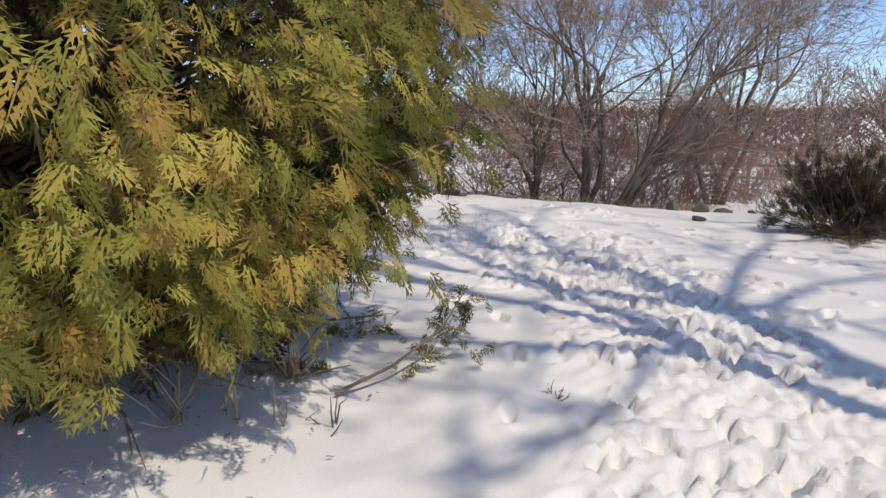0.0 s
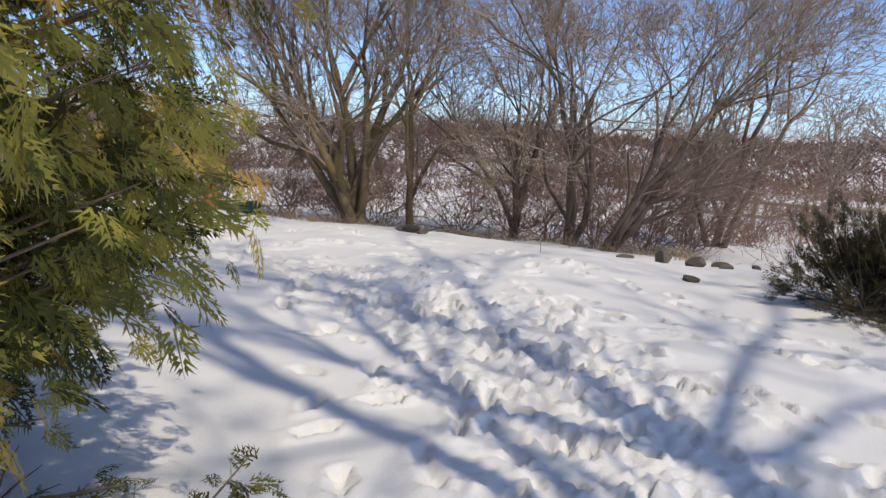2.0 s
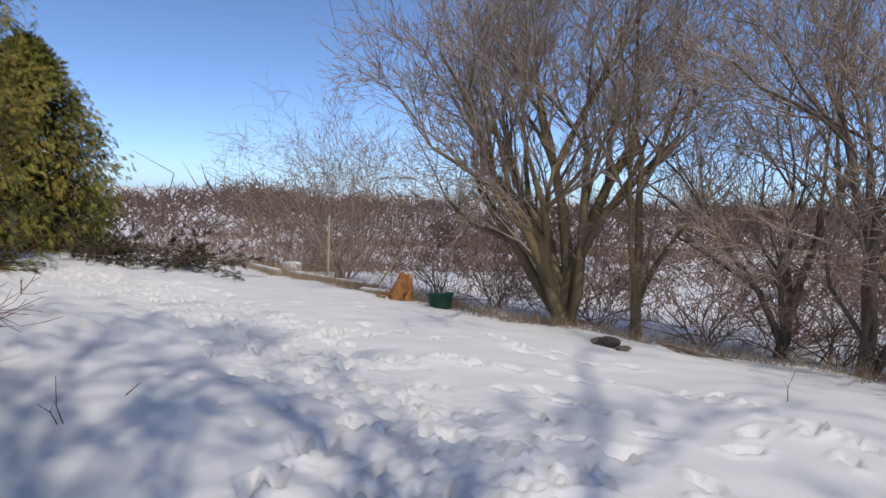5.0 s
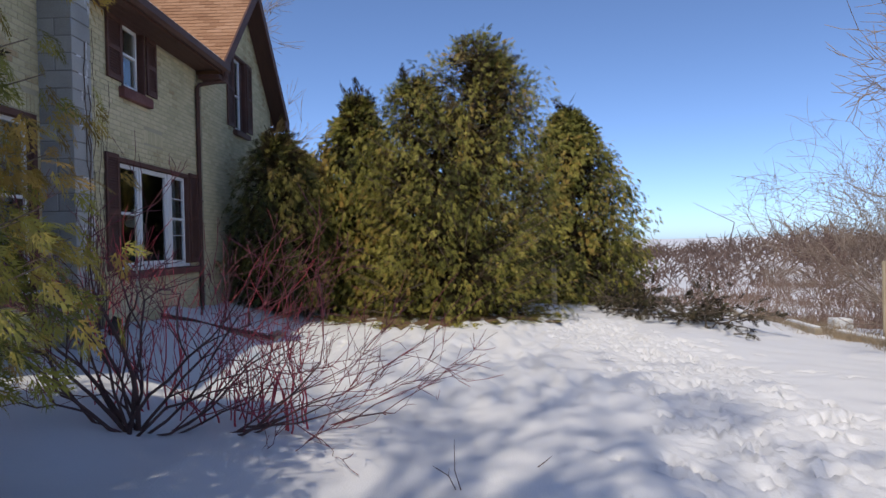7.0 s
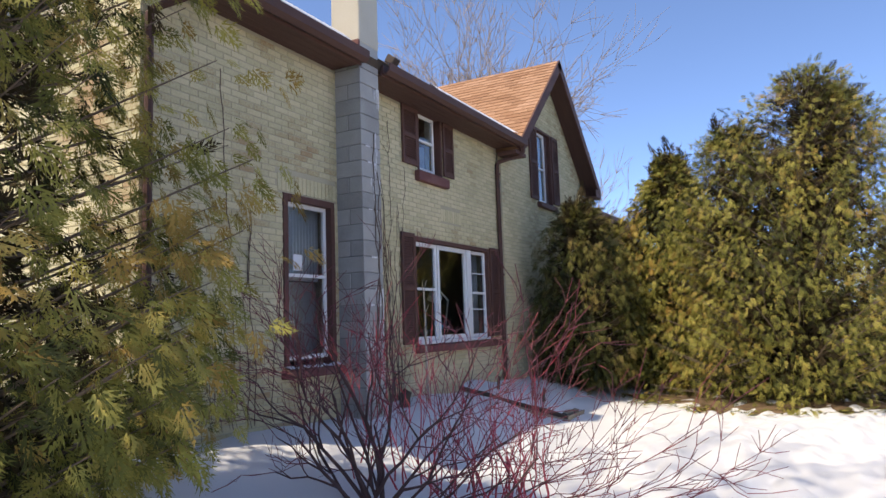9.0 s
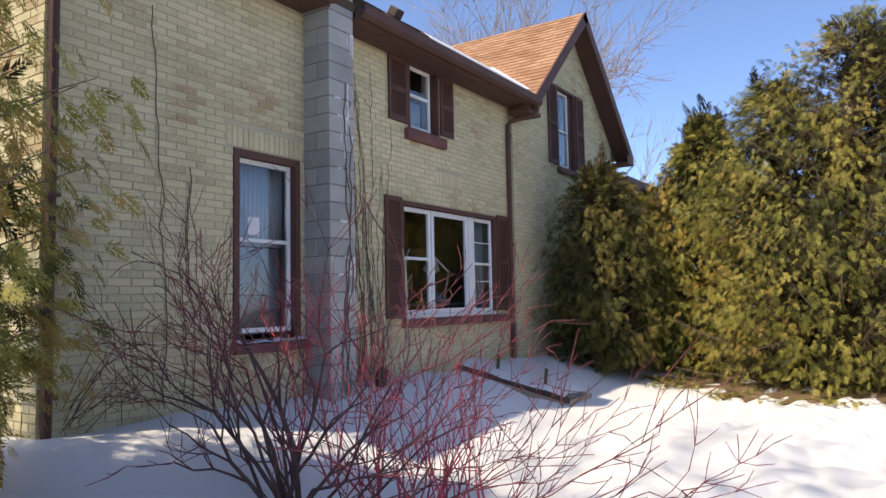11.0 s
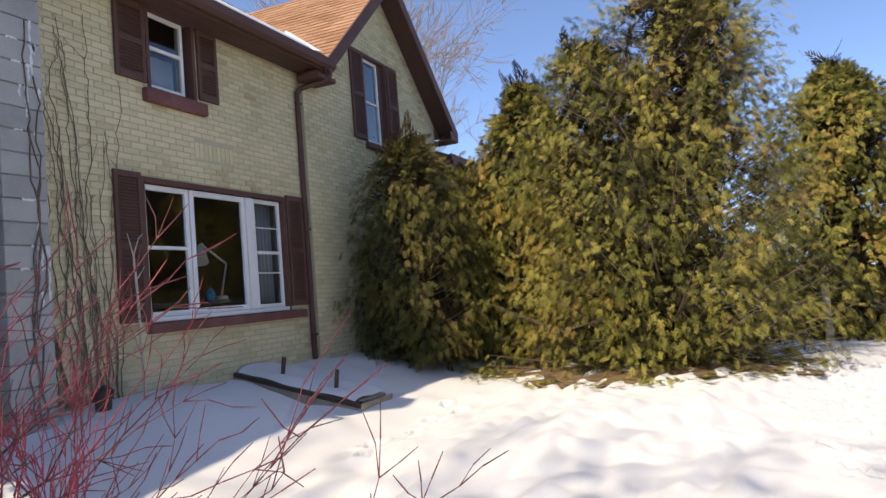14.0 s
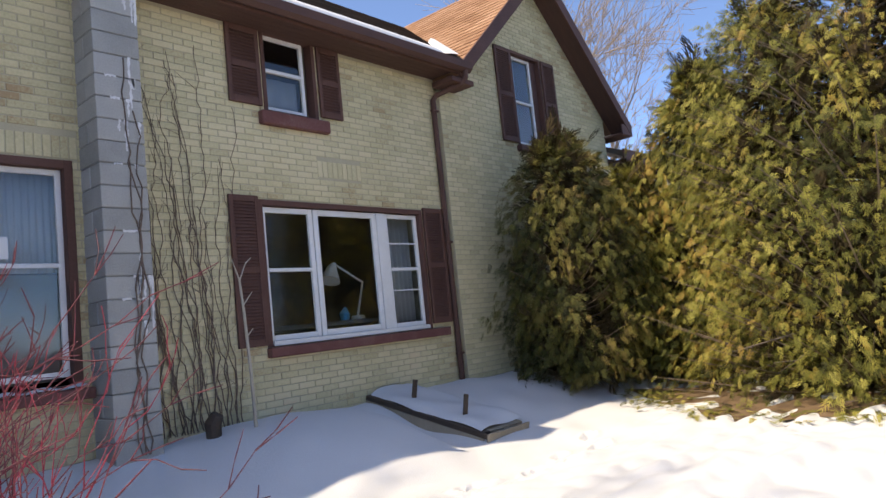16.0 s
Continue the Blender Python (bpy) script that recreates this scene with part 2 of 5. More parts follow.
def mesh_data(name, verts, faces, mat, smooth=False, tone=None):
    me = bpy.data.meshes.new(name)
    if isinstance(faces, np.ndarray):
        k = faces.shape[1]
        me.vertices.add(len(verts))
        me.vertices.foreach_set("co", np.asarray(verts, np.float32).ravel())
        me.loops.add(faces.size)
        me.loops.foreach_set("vertex_index", faces.astype(np.int32).ravel())
        me.polygons.add(len(faces))
        me.polygons.foreach_set("loop_start", np.arange(0, faces.size, k, dtype=np.int32))
        me.update(calc_edges=True)
        me.validate()
    else:
        me.from_pydata(verts, [], faces)
        me.update()
    if tone is not None:
        a = me.attributes.new("tone", "FLOAT", "FACE")
        a.data.foreach_set("value", np.asarray(tone, np.float32))
    if smooth:
        me.polygons.foreach_set("use_smooth", np.ones(len(me.polygons), bool))
    me.materials.append(mat)
    return me


def part(name, geo, mat, parent=None, label="", smooth=False, tone=None):
    """One mesh object; under a thing or a part where a parent is given."""
    verts, faces = (geo.v, geo.f) if isinstance(geo, Geo) else geo
    ob = new(name, mesh_data(name, verts, faces, mat, smooth, tone))
    if parent is not None:
        ob.parent = parent
        o, base = parent, Vector((0, 0, 0))
        while o is not None:
            base += o.location
            o = o.parent
        ob.matrix_parent_inverse = Matrix.Translation(-base)
    if label:
        tagged(ob, label=label)
    return ob


def thing(name, label, category, at=(0, 0, 0), group="", kind=""):
    e = new(name)
    e.location = at
    e.empty_display_size = 0.1
    return tagged(e, label, category, group, kind)


def tubes(p0, p1, r0, r1, n=3):
    """Many separate tapered sticks as arrays."""
    p0, p1, r0, r1 = (np.asarray(a, float) for a in (p0, p1, r0, r1))
    d = p1 - p0
    d /= np.linalg.norm(d, axis=1, keepdims=True) + 1e-9
    ref = np.where(np.abs(d[:, 2:3]) > 0.9, [[1.0, 0, 0]], [[0, 0, 1.0]])
    u = np.cross(d, ref)
    u /= np.linalg.norm(u, axis=1, keepdims=True) + 1e-9
    w = np.cross(d, u)
    a = 2 * np.pi * np.arange(n) / n
    ring = u[:, None] * np.cos(a)[None, :, None] + w[:, None] * np.sin(a)[None, :, None]
    v = np.concatenate([p0[:, None] + ring * r0[:, None, None], p1[:, None] + ring * r1[:, None, None]], 1)
    k = np.arange(n)
    f = np.stack([k, k + n, (k + 1) % n + n, (k + 1) % n], 1)
    faces = (np.arange(len(p0))[:, None, None] * 2 * n + f[None]).reshape(-1, 4)
    return v.reshape(-1, 3), faces


# ---- ground ----
TRAIL = np.array([(-9.2, 3.5), (-9.1, 0.5), (-8.9, -1.5), (-8.3, -3.6), (-7.4, -5.2), (-5.8, -6.1), (-3.6, -6.9), (-0.6, -7.6), (2.2, -7.6), (4.6, -7.1), (6.4, -7.4)])
SIDE_TRACKS = [[(-6.2, -6.3), (-7.6, -6.5), (-9.4, -6.0), (-11, -5.4)], [(-7.9, -5.0), (-9.2, -4.9), (-10.6, -4.2)], [(-2.6, -7.4), (-4.0, -8.6), (-5.6, -9.3), (-7.2, -8.8)], [(-1.5, -8.0), (-2.6, -9.3), (-4.6, -10.2)],
               [(-5.6, -6.6), (-6.4, -8.0), (-6.6, -9.2)], [(1.0, -7.9), (0.2, -9.6), (0.6, -11.2)], [(4.0, -2.6), (2.6, -2.9), (1.2, -2.5)],
               [(-6.2, -7.2), (-8.5, -6.3), (-9.7, -5.8)], [(-6.6, -9.1), (-8.7, -7.2), (-9.6, -6.2)], [(-7.9, -4.6), (-8.6, -4.9), (-9.4, -4.4)], [(-2.7, -9.7), (-4.2, -9.3)], [(-4.5, -8.0), (-5.4, -8.1), (-5.9, -7.9)], [(-5.3, -9.5), (-6.1, -9.1)], [(-6.7, -3.1), (-6.7, -3.8), (-7.1, -4.2)]]


def seg_distance(x, y, line):
    best = np.full(np.shape(x), 1e9)
    for (ax, ay), (bx, by) in zip(line[:-1], line[1:]):
        t = np.clip(((x - ax) * (bx - ax) + (y - ay) * (by - ay)) / ((bx - ax) ** 2 + (by - ay) ** 2), 0, 1)
        best = np.minimum(best, np.hypot(x - ax - t * (bx - ax), y - ay - t * (by - ay)))
    return best


def waves(x, y, size, seed, count=9):
    """Smooth unevenness of about that wavelength, between -1 and 1."""
    r = np.random.RandomState(seed)
    out = 0 * np.asarray(x, float)
    for _ in range(count):
        a, k = r.uniform(0, 2 * np.pi), 2 * np.pi / (size * r.uniform(0.6, 1.6))
        out = out + np.sin(k * (x * np.cos(a) + y * np.sin(a)) + r.uniform(0, 6.28))
    return out / (count ** 0.5 * 1.6)


def smooth01(t):
    t = np.clip(t, 0, 1)
    return t * t * (3 - 2 * t)


def ground_base(x, y):
    """The lie of the land under the snow's small relief."""
    x, y = np.asarray(x, float), np.asarray(y, float)
    prof = np.interp(-y, [-400, -8, 4, 6, 9, 10.5, 12, 14, 16.5, 20, 26, 60, 120, 400], [-0.3, -0.2, -0.2, -0.22, -0.28, -0.40, -0.62, -0.95, -1.25, -1.5, -1.75, -1.9, -1.2, -0.4])
    east = smooth01((x - 9) / 14)
    prof = prof - east * 0.9 * smooth01((-y - 3) / 6)
    dx, dy = np.maximum(np.maximum(-2.9 - x, x - 10), 0), np.maximum(np.maximum(-0.1 - y, y - 5.5), 0)
    prof = prof + 0.5 * (1 - smooth01(np.hypot(dx, dy) / 2.4))
    bank = np.exp(-((x - 1.7) / 1.1) ** 2 - ((y + 1.2) / 0.9) ** 2) * 0.16
    mound = 0.2 * np.exp(-((x + 5.2) ** 2 + (y + 0.8) ** 2) / 4.0) + 0.08 * np.exp(-((x - 7.3) ** 2 + (y + 4.2) ** 2) / 6.0)
    hollow = 0.3 * np.exp(-((x - 3.0) / 0.26) ** 2 - ((y + 0.95) / 0.6) ** 2)
    return prof + bank + mound - hollow


def footprints():
    r = np.random.RandomState(5)
    out = []
    for _ in range(900):
        i = r.randint(len(TRAIL) - 1)
        t = r.uniform()
        p = TRAIL[i] * (1 - t) + TRAIL[i + 1] * t
        d = TRAIL[i + 1] - TRAIL[i]
        p = p + r.normal(0, 0.55, 2)
        out.append((p[0], p[1], math.atan2(d[1], d[0]) + r.normal(0, 0.35), r.uniform(0.035, 0.085), r.uniform(0.4, 0.95)))
    for line in SIDE_TRACKS:
        line = np.array(line)
        for a, b in zip(line[:-1], line[1:]):
            n = int(np.hypot(*(b - a)) / 0.42) + 1
            for k in range(n):
                p = a + (b - a) * (k / n)
                d = (b - a) / np.hypot(*(b - a))
                p = p + np.array([-d[1], d[0]]) * (0.13 if k % 2 else -0.13) + r.normal(0, 0.05, 2)
                out.append((p[0], p[1], math.atan2(d[1], d[0]) + r.normal(0, 0.2), r.uniform(0.06, 0.11), r.uniform(0.8, 1.05)))
    return out


def build_ground():
    def axis(lo, mid0, mid1, hi, fine, coarse):
        core = np.concatenate([np.arange(lo, mid0, coarse), np.arange(mid0, mid1, fine), np.arange(mid1, hi, coarse)])
        up, down, s = [core[-1]], [lo], coarse
        while up[-1] < 1800:
            s *= 1.2
            up.append(up[-1] + s)
            down.append(down[-1] - s)
        return np.concatenate([np.array(down[:0:-1]), core, np.array(up[1:])])

    xs, ys = axis(-10.6, -10.0, -4.6, 6.6, 0.03, 0.05), axis(-11.4, -8.4, 0.2, 1.6, 0.031, 0.06)
    X, Y = np.meshgrid(xs, ys)
    Z = ground_base(X, Y)
    near = smooth01(1 - (np.hypot(X + 1, Y + 5) - 16) / 30)
    Z += near * (0.05 * waves(X, Y, 3.2, 1) + 0.018 * waves(X, Y, 0.9, 2))
    Z += 0.35 * waves(X, Y, 45, 3) * smooth01((-Y - 24) / 40) + 0.2 * waves(X, Y, 14, 4) * smooth01((-Y - 17) / 10)
    trod = 1 - smooth01((seg_distance(X, Y, TRAIL) - 0.45) / 0.75)
    lumps = np.abs(waves(X, Y, 0.42, 7, 14)) * 0.02 + np.abs(waves(X, Y, 0.22, 8, 14)) * 0.026 + (0.5 - np.abs(waves(X, Y, 0.12, 9, 14))) * 0.03
    Z += trod * (lumps - 0.035)
    ripple = smooth01((X + 2.0) / 2) * smooth01((-Y - 2.2) / 1.5) * smooth01((Y + 7.2) / 1.5)
    Z += ripple * (0.035 * waves(X * 0.6, Y * 2.2, 0.9, 11) + 0.035 * np.abs(waves(X * 0.8, Y * 1.5, 0.7, 12, 14)))
    flat = Z.copy()
    for px, py, ang, deep, size in footprints():
        i0, i1 = np.searchsorted(xs, [px - 0.4, px + 0.4])
        j0, j1 = np.searchsorted(ys, [py - 0.4, py + 0.4])
        if i1 <= i0 or j1 <= j0:
            continue
        dx, dy = X[j0:j1, i0:i1] - px, Y[j0:j1, i0:i1] - py
        u, v = (dx * math.cos(ang) + dy * math.sin(ang)) / (0.16 * size), (-dx * math.sin(ang) + dy * math.cos(ang)) / (0.068 * size)
        q = np.hypot(u, v) + 0.18 * np.sin(5 * np.arctan2(v, u) + px * 40)
        Z[j0:j1, i0:i1] += -deep * (1 - smooth01((q - 0.62) / 0.45)) + 0.3 * deep * np.exp(-((q - 1.4) / 0.3) ** 2)
    Z = flat + 0.11 * np.tanh((Z - flat) / 0.11)
    ny, nx = X.shape
    idx = np.arange(ny * nx).reshape(ny, nx)
    f = np.stack([idx[:-1, :-1], idx[:-1, 1:], idx[1:, 1:], idx[1:, :-1]], -1).reshape(-1, 4)
    ob = part("ground", (np.stack([X, Y, Z], -1).reshape(-1, 3), f), SNOW, None, smooth=True)
    tagged(ob, "white snow-covered yard, trampled along a path", "ground", kind="structure")


def gz(x, y):
    return float(ground_base(x, y) + 0.05 * waves(np.array(x), np.array(y), 3.2, 1))


build_ground()

# ---- house ----
WX0, WX1, GX0, GX1, GY = -2.88, 5.06, 5.06, 10.05, -0.08
BASE, EAVE = -0.1, 4.72
COURSE = 0.071
# openings in the front wall: x0, x1, z0, z1
TALL = (-0.99, -0.05, 0.93, 2.93)
BIG = (1.86, 4.5, 1.08, 2.70)
UP = (2.06, 2.84, 3.72, 4.72)
GAB = (6.98, 7.9, 3.9, 5.55)
GPEAK, GMID = 7.0, 7.7
RIDGE_Y, RIDGE_Z = 2.75, 7.1


def gable_top(x):
    return GPEAK - abs(x - GMID) * 0.945


def spans(lo, hi, cuts):
    """What is left of lo..hi after the cuts."""
    out = [(lo, hi)]
    for a, b in cuts:
        out = [s for p, q in out for s in ((p, min(q, a)), (max(p, b), q)) if s[1] - s[0] > 0.02]
    return out


def wall_core(name, x0, x1, openings, y, thick, top, label, parent=None):
    """A wall body with through openings, built of vertical strips."""
    g = Geo()
    edges = sorted({x0, x1, *[v for o in openings for v in o[:2]]} | ({GMID} if top is not None else set()))
    for a, b in zip(edges[:-1], edges[1:]):
        mid = (a + b) / 2
        cuts = [(o[2], o[3]) for o in openings if o[0] - 1e-6 <= a and b <= o[1] + 1e-6]
        hi = EAVE if top is None else max(top(a), top(b))
        for z0, z1 in spans(BASE, hi, cuts):
            if top is not None and z1 == hi:
                pts = [(a, y, z0), (b, y, z0), (b, y, top(b)), (a, y, top(a))]
                g.slab(pts, (0, thick, 0))
            else:
                g.box(a, b, y, y + thick, z0, z1, 0.0005)
    ob = part(name, g, MORTAR, parent)
    return tagged(ob, label, "wall", kind="structure")


front = wall_core("wall_front", WX0, WX1, [TALL, BIG, UP], 0.0, 0.3, None, "buff yellow brick front wall with pale mortar")
gable = wall_core("wall_gable", GX0, GX1, [GAB], GY, 0.3, gable_top, "weathered buff brick gable wall with damp stains")
g = Geo().box(WX0, WX0 + 0.3, 0.3, 6.0, BASE, EAVE, 0.001)
side = tagged(part("wall_side", g, MORTAR), "sunlit buff brick side wall", "wall", kind="structure")
g = Geo().box(WX0 + 0.3, GX1, 5.7, 6.0, BASE, EAVE, 0.001)
tagged(part("wall_back", g, MORTAR), "plain back wall of the house", "wall", kind="structure")
g = Geo().box(GX1 - 0.3, GX1, GY + 0.3, 5.7, BASE, 4.5, 0.001)
tagged(part("wall_east", g, MORTAR), "plain end wall of the house", "wall", kind="structure")
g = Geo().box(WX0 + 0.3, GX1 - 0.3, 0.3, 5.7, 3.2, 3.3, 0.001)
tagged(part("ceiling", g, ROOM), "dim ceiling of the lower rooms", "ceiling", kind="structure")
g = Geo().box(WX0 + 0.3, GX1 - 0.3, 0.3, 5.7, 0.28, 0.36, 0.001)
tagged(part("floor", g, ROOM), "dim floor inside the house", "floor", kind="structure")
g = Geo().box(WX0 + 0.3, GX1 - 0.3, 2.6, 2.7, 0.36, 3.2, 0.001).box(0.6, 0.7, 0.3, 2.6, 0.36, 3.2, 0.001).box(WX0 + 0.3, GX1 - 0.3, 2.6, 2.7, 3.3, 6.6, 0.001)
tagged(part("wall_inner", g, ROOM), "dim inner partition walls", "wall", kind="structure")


def roof_plane(p00, p10, p11, p01, mat, name, label, exposure=0.14, tab=0.3, seed=1, clip=None):
    """A roof slope: a deck plate with overlapping shingle tabs on it. p00-p10 is the eave."""
    p00, p10, p11, p01 = (Vector(p) for p in (p00, p10, p11, p01))
    nrm = (p10 - p00).cross(p01 - p00).normalized()
    deck = part(name, Geo().slab([p00, p10, p11, p01], -nrm * 0.1), mat)
    tagged(deck, label, "roof", kind="structure")
    r = random.Random(seed)
    g = Geo()
    rows = int((p01 - p00).length / exposure)
    for j in range(rows):
        t0, t1 = j / rows, min(1, (j + 1.25) / rows)
        a, b = p00.lerp(p01, t0), p10.lerp(p11, t0)
        a1, b1 = p00.lerp(p01, t1), p10.lerp(p11, t1)
        n = max(1, int((b - a).length / tab))
        off = 0.5 * (j % 2) / n
        for i in range(n + 1):
            u0, u1 = max(0, i / n - off), min(1, (i + 1) / n - off)
            if u1 - u0 < 0.1 / n:
                continue
            gap = 0.006 / max(0.01, (b - a).length)
            lo = nrm * (0.014 + r.uniform(0, 0.004))
            q = [a.lerp(b, u0 + gap) + lo, a.lerp(b, u1 - gap) + lo, a1.lerp(b1, u1 - gap) + nrm * 0.004, a1.lerp(b1, u0 + gap) + nrm * 0.004]
            g.put(q + [q[0] - lo * 0.9, q[1] - lo * 0.9], [(0, 1, 2, 3), (4, 5, 1, 0)])
    part("shingles", g, mat, deck)
    return deck


EY, EZ = -0.45, 4.80
SL = (RIDGE_Z - EZ) / (RIDGE_Y - EY)
roof_main = roof_plane((WX0 - 0.35, EY, EZ), (5.12, EY, EZ), (GMID, RIDGE_Y, RIDGE_Z), (WX0 - 0.35, RIDGE_Y, RIDGE_Z), DARK_SHINGLE, "roof_main", "dark brown shingled main roof with melting snow", seed=3)
roof_back = part("roof_back", Geo().slab([(WX0 - 0.35, RIDGE_Y, RIDGE_Z), (GX1 + 0.3, RIDGE_Y, RIDGE_Z), (GX1 + 0.3, 6.4, 4.5), (WX0 - 0.35, 6.4, 4.5)], (0, 0, -0.1)), DARK_SHINGLE)
tagged(roof_back, "dark shingled back roof slope", "roof", kind="structure")
RX0, RX1, RZ, RP = 5.08, 10.45, 4.70, 7.17
roof_tan = roof_plane((RX0, 6.0, RZ), (RX0, EY, RZ), (GMID, EY, RP), (GMID, 6.0, RP), TAN, "roof_gable_west", "tan shingled gable roof slope", seed=4)
roof_tan2 = roof_plane((RX1, EY, RZ - 0.1), (RX1, 6.0, RZ - 0.1), (GMID, 6.0, RP), (GMID, EY, RP), TAN, "roof_gable_east", "tan shingled gable roof slope", seed=5)


def trim_pieces():
    t = thing("eave_trim", "dark brown gutter, fascia and soffit along the eave", "gutter", (1, EY, EZ), kind="structure")
    for x0, x1 in ((WX0 - 0.35, 0.0), (0.46, 5.3)):
        g = Geo()
        prof = [(EY, EZ - 0.005), (EY - 0.005, EZ - 0.13), (EY - 0.06, EZ - 0.145), (EY - 0.115, EZ - 0.10), (EY - 0.125, EZ + 0.0), (EY - 0.11, EZ + 0.0), (EY - 0.10, EZ - 0.09), (EY - 0.06, EZ - 0.125), (EY - 0.02, EZ - 0.11), (EY - 0.016, EZ - 0.005)]
        n = len(prof)
        g.put([(x, y, z) for x in (x0, x1) for y, z in prof], [(i, (i + 1) % n, (i + 1) % n + n, i + n) for i in range(n)] + [tuple(range(n)), tuple(range(2 * n - 1, n - 1, -1))])
        part("gutter", g, BROWN_METAL, t)
        part("fascia", Geo().box(x0, x1, EY + 0.002, EY + 0.03, EZ - 0.16, EZ - 0.012, 0.002), BROWN, t)
        g = Geo()
        y = EY + 0.034
        while y < -0.02:
            g.box(x0, min(x1, 5.05), y, min(y + 0.1, -0.002), EZ - 0.135, EZ - 0.12, 0.004)
            y += 0.104
        part("soffit", g, SOFFIT, t)
    # barge boards and soffits of the gable
    for s, xe, ze in ((-1, RX0 - 0.02, RZ - 0.02), (1, RX1 + 0.02, RZ - 0.12)):
        a, b = Vector((xe, EY, ze)), Vector((GMID, EY, RP - 0.005))
        d = (b - a).normalized()
        nn = Vector((-d.z, 0, d.x)) * (-1 if s > 0 else 1)
        if nn.z < 0:
            nn = -nn
        part("barge_board", Geo().slab([a - nn * 0.17, b - nn * 0.19, b + nn * 0.02, a + nn * 0.02], (0, -0.035, 0)), BROWN, t)
        part("gable_soffit", Geo().slab([a - nn * 0.13, b - nn * 0.15, b - nn * 0.13, a - nn * 0.11], (0, 0.37 + EY - GY - 0.0 + 0.36, 0)), SOFFIT, t)
    part("corner_return", Geo().box(4.93, 5.42, EY - 0.02, GY - 0.002, RZ - 0.2, RZ - 0.125, 0.006), BROWN, t)
    part("return_soffit", Geo().box(GX1 - 0.02, RX1 + 0.02, EY + 0.002, GY + 0.3, RZ - 0.31, RZ - 0.27, 0.004), BROWN, t)
    part("return_face", Geo().box(GX1 + 0.0, RX1 + 0.02, EY - 0.03, EY - 0.002, RZ - 0.3, RZ - 0.1, 0.004), BROWN, t)
    # melting snow along the eave
    r = np.random.RandomState(2)
    for x0, x1, w in ((1.9, 4.75, 0.2), (-2.4, -0.3, 0.14)):
        n = 26
        g = Geo()
        vs, fs = [], []
        for i in range(n):
            x = x0 + (x1 - x0) * i / (n - 1)
            ww = w * (0.4 + 0.6 * math.sin(math.pi * (i + 0.5) / n)) * (0.8 + 0.3 * r.uniform())
            for k, (dy, h) in enumerate(((-0.06, 0.02), (-0.05, 0.10), (0.03 + ww * 0.6, 0.12), (0.03 + ww * 1.6, 0.02))):
                y = EY + dy
                vs.append((x, y, EZ + (y - EY) * SL + h))
        for i in range(n - 1):
            for k in range(3):
                fs.append((i * 4 + k, (i + 1) * 4 + k, (i + 1) * 4 + k + 1, i * 4 + k + 1))
        g.put(vs, fs)
        s = tagged(part("roof_snow", g, SNOW, None, smooth=True), "strip of melting snow along the roof edge", "snow", kind="stuff")

    # snow left in the valley between the roofs
    a, b = Vector((5.12, EY, EZ)), Vector((GMID, RIDGE_Y, RIDGE_Z))
    vs, n = [], 14
    for i in range(n):
        p = a.lerp(b, 0.02 + 0.42 * i / (n - 1))
        w = 0.2 * (1 - i / n) + 0.05 + 0.04 * r.uniform()
        q = Vector((p.x - w, p.y, EZ + (p.y - EY) * SL))
        vs += [q + Vector((0, 0, 0.02)), q + Vector((0.05, 0, 0.08)), p + Vector((0, 0, 0.12)), p + Vector((0.1, 0, 0.13))]
    g = Geo().put(vs, [(i * 4 + k, i * 4 + k + 1, i * 4 + k + 5, i * 4 + k + 4) for i in range(n - 1) for k in range(3)])
    tagged(part("roof_snow", g, SNOW, None, smooth=True), "melting snow lying in the roof valley", "snow", kind="stuff")


trim_pieces()


def roof_vent():
    x, y = 3.95, 1.65
    z = EZ + (y - EY) * SL
    t = thing("roof_vent", "small black square vent on the dark shingled roof", "vent", (x, y, z))
    m = Matrix.Translation((x, y, z)) @ Matrix.Rotation(math.atan(SL), 4, "X")
    part("base", Geo().box(-0.14, 0.14, -0.14, 0.14, 0.0, 0.03, 0.004, m), RUST, t)
    part("hood", Geo().box(-0.1, 0.1, -0.11, 0.11, 0.032, 0.2, 0.02, m), RUST, t)


roof_vent()


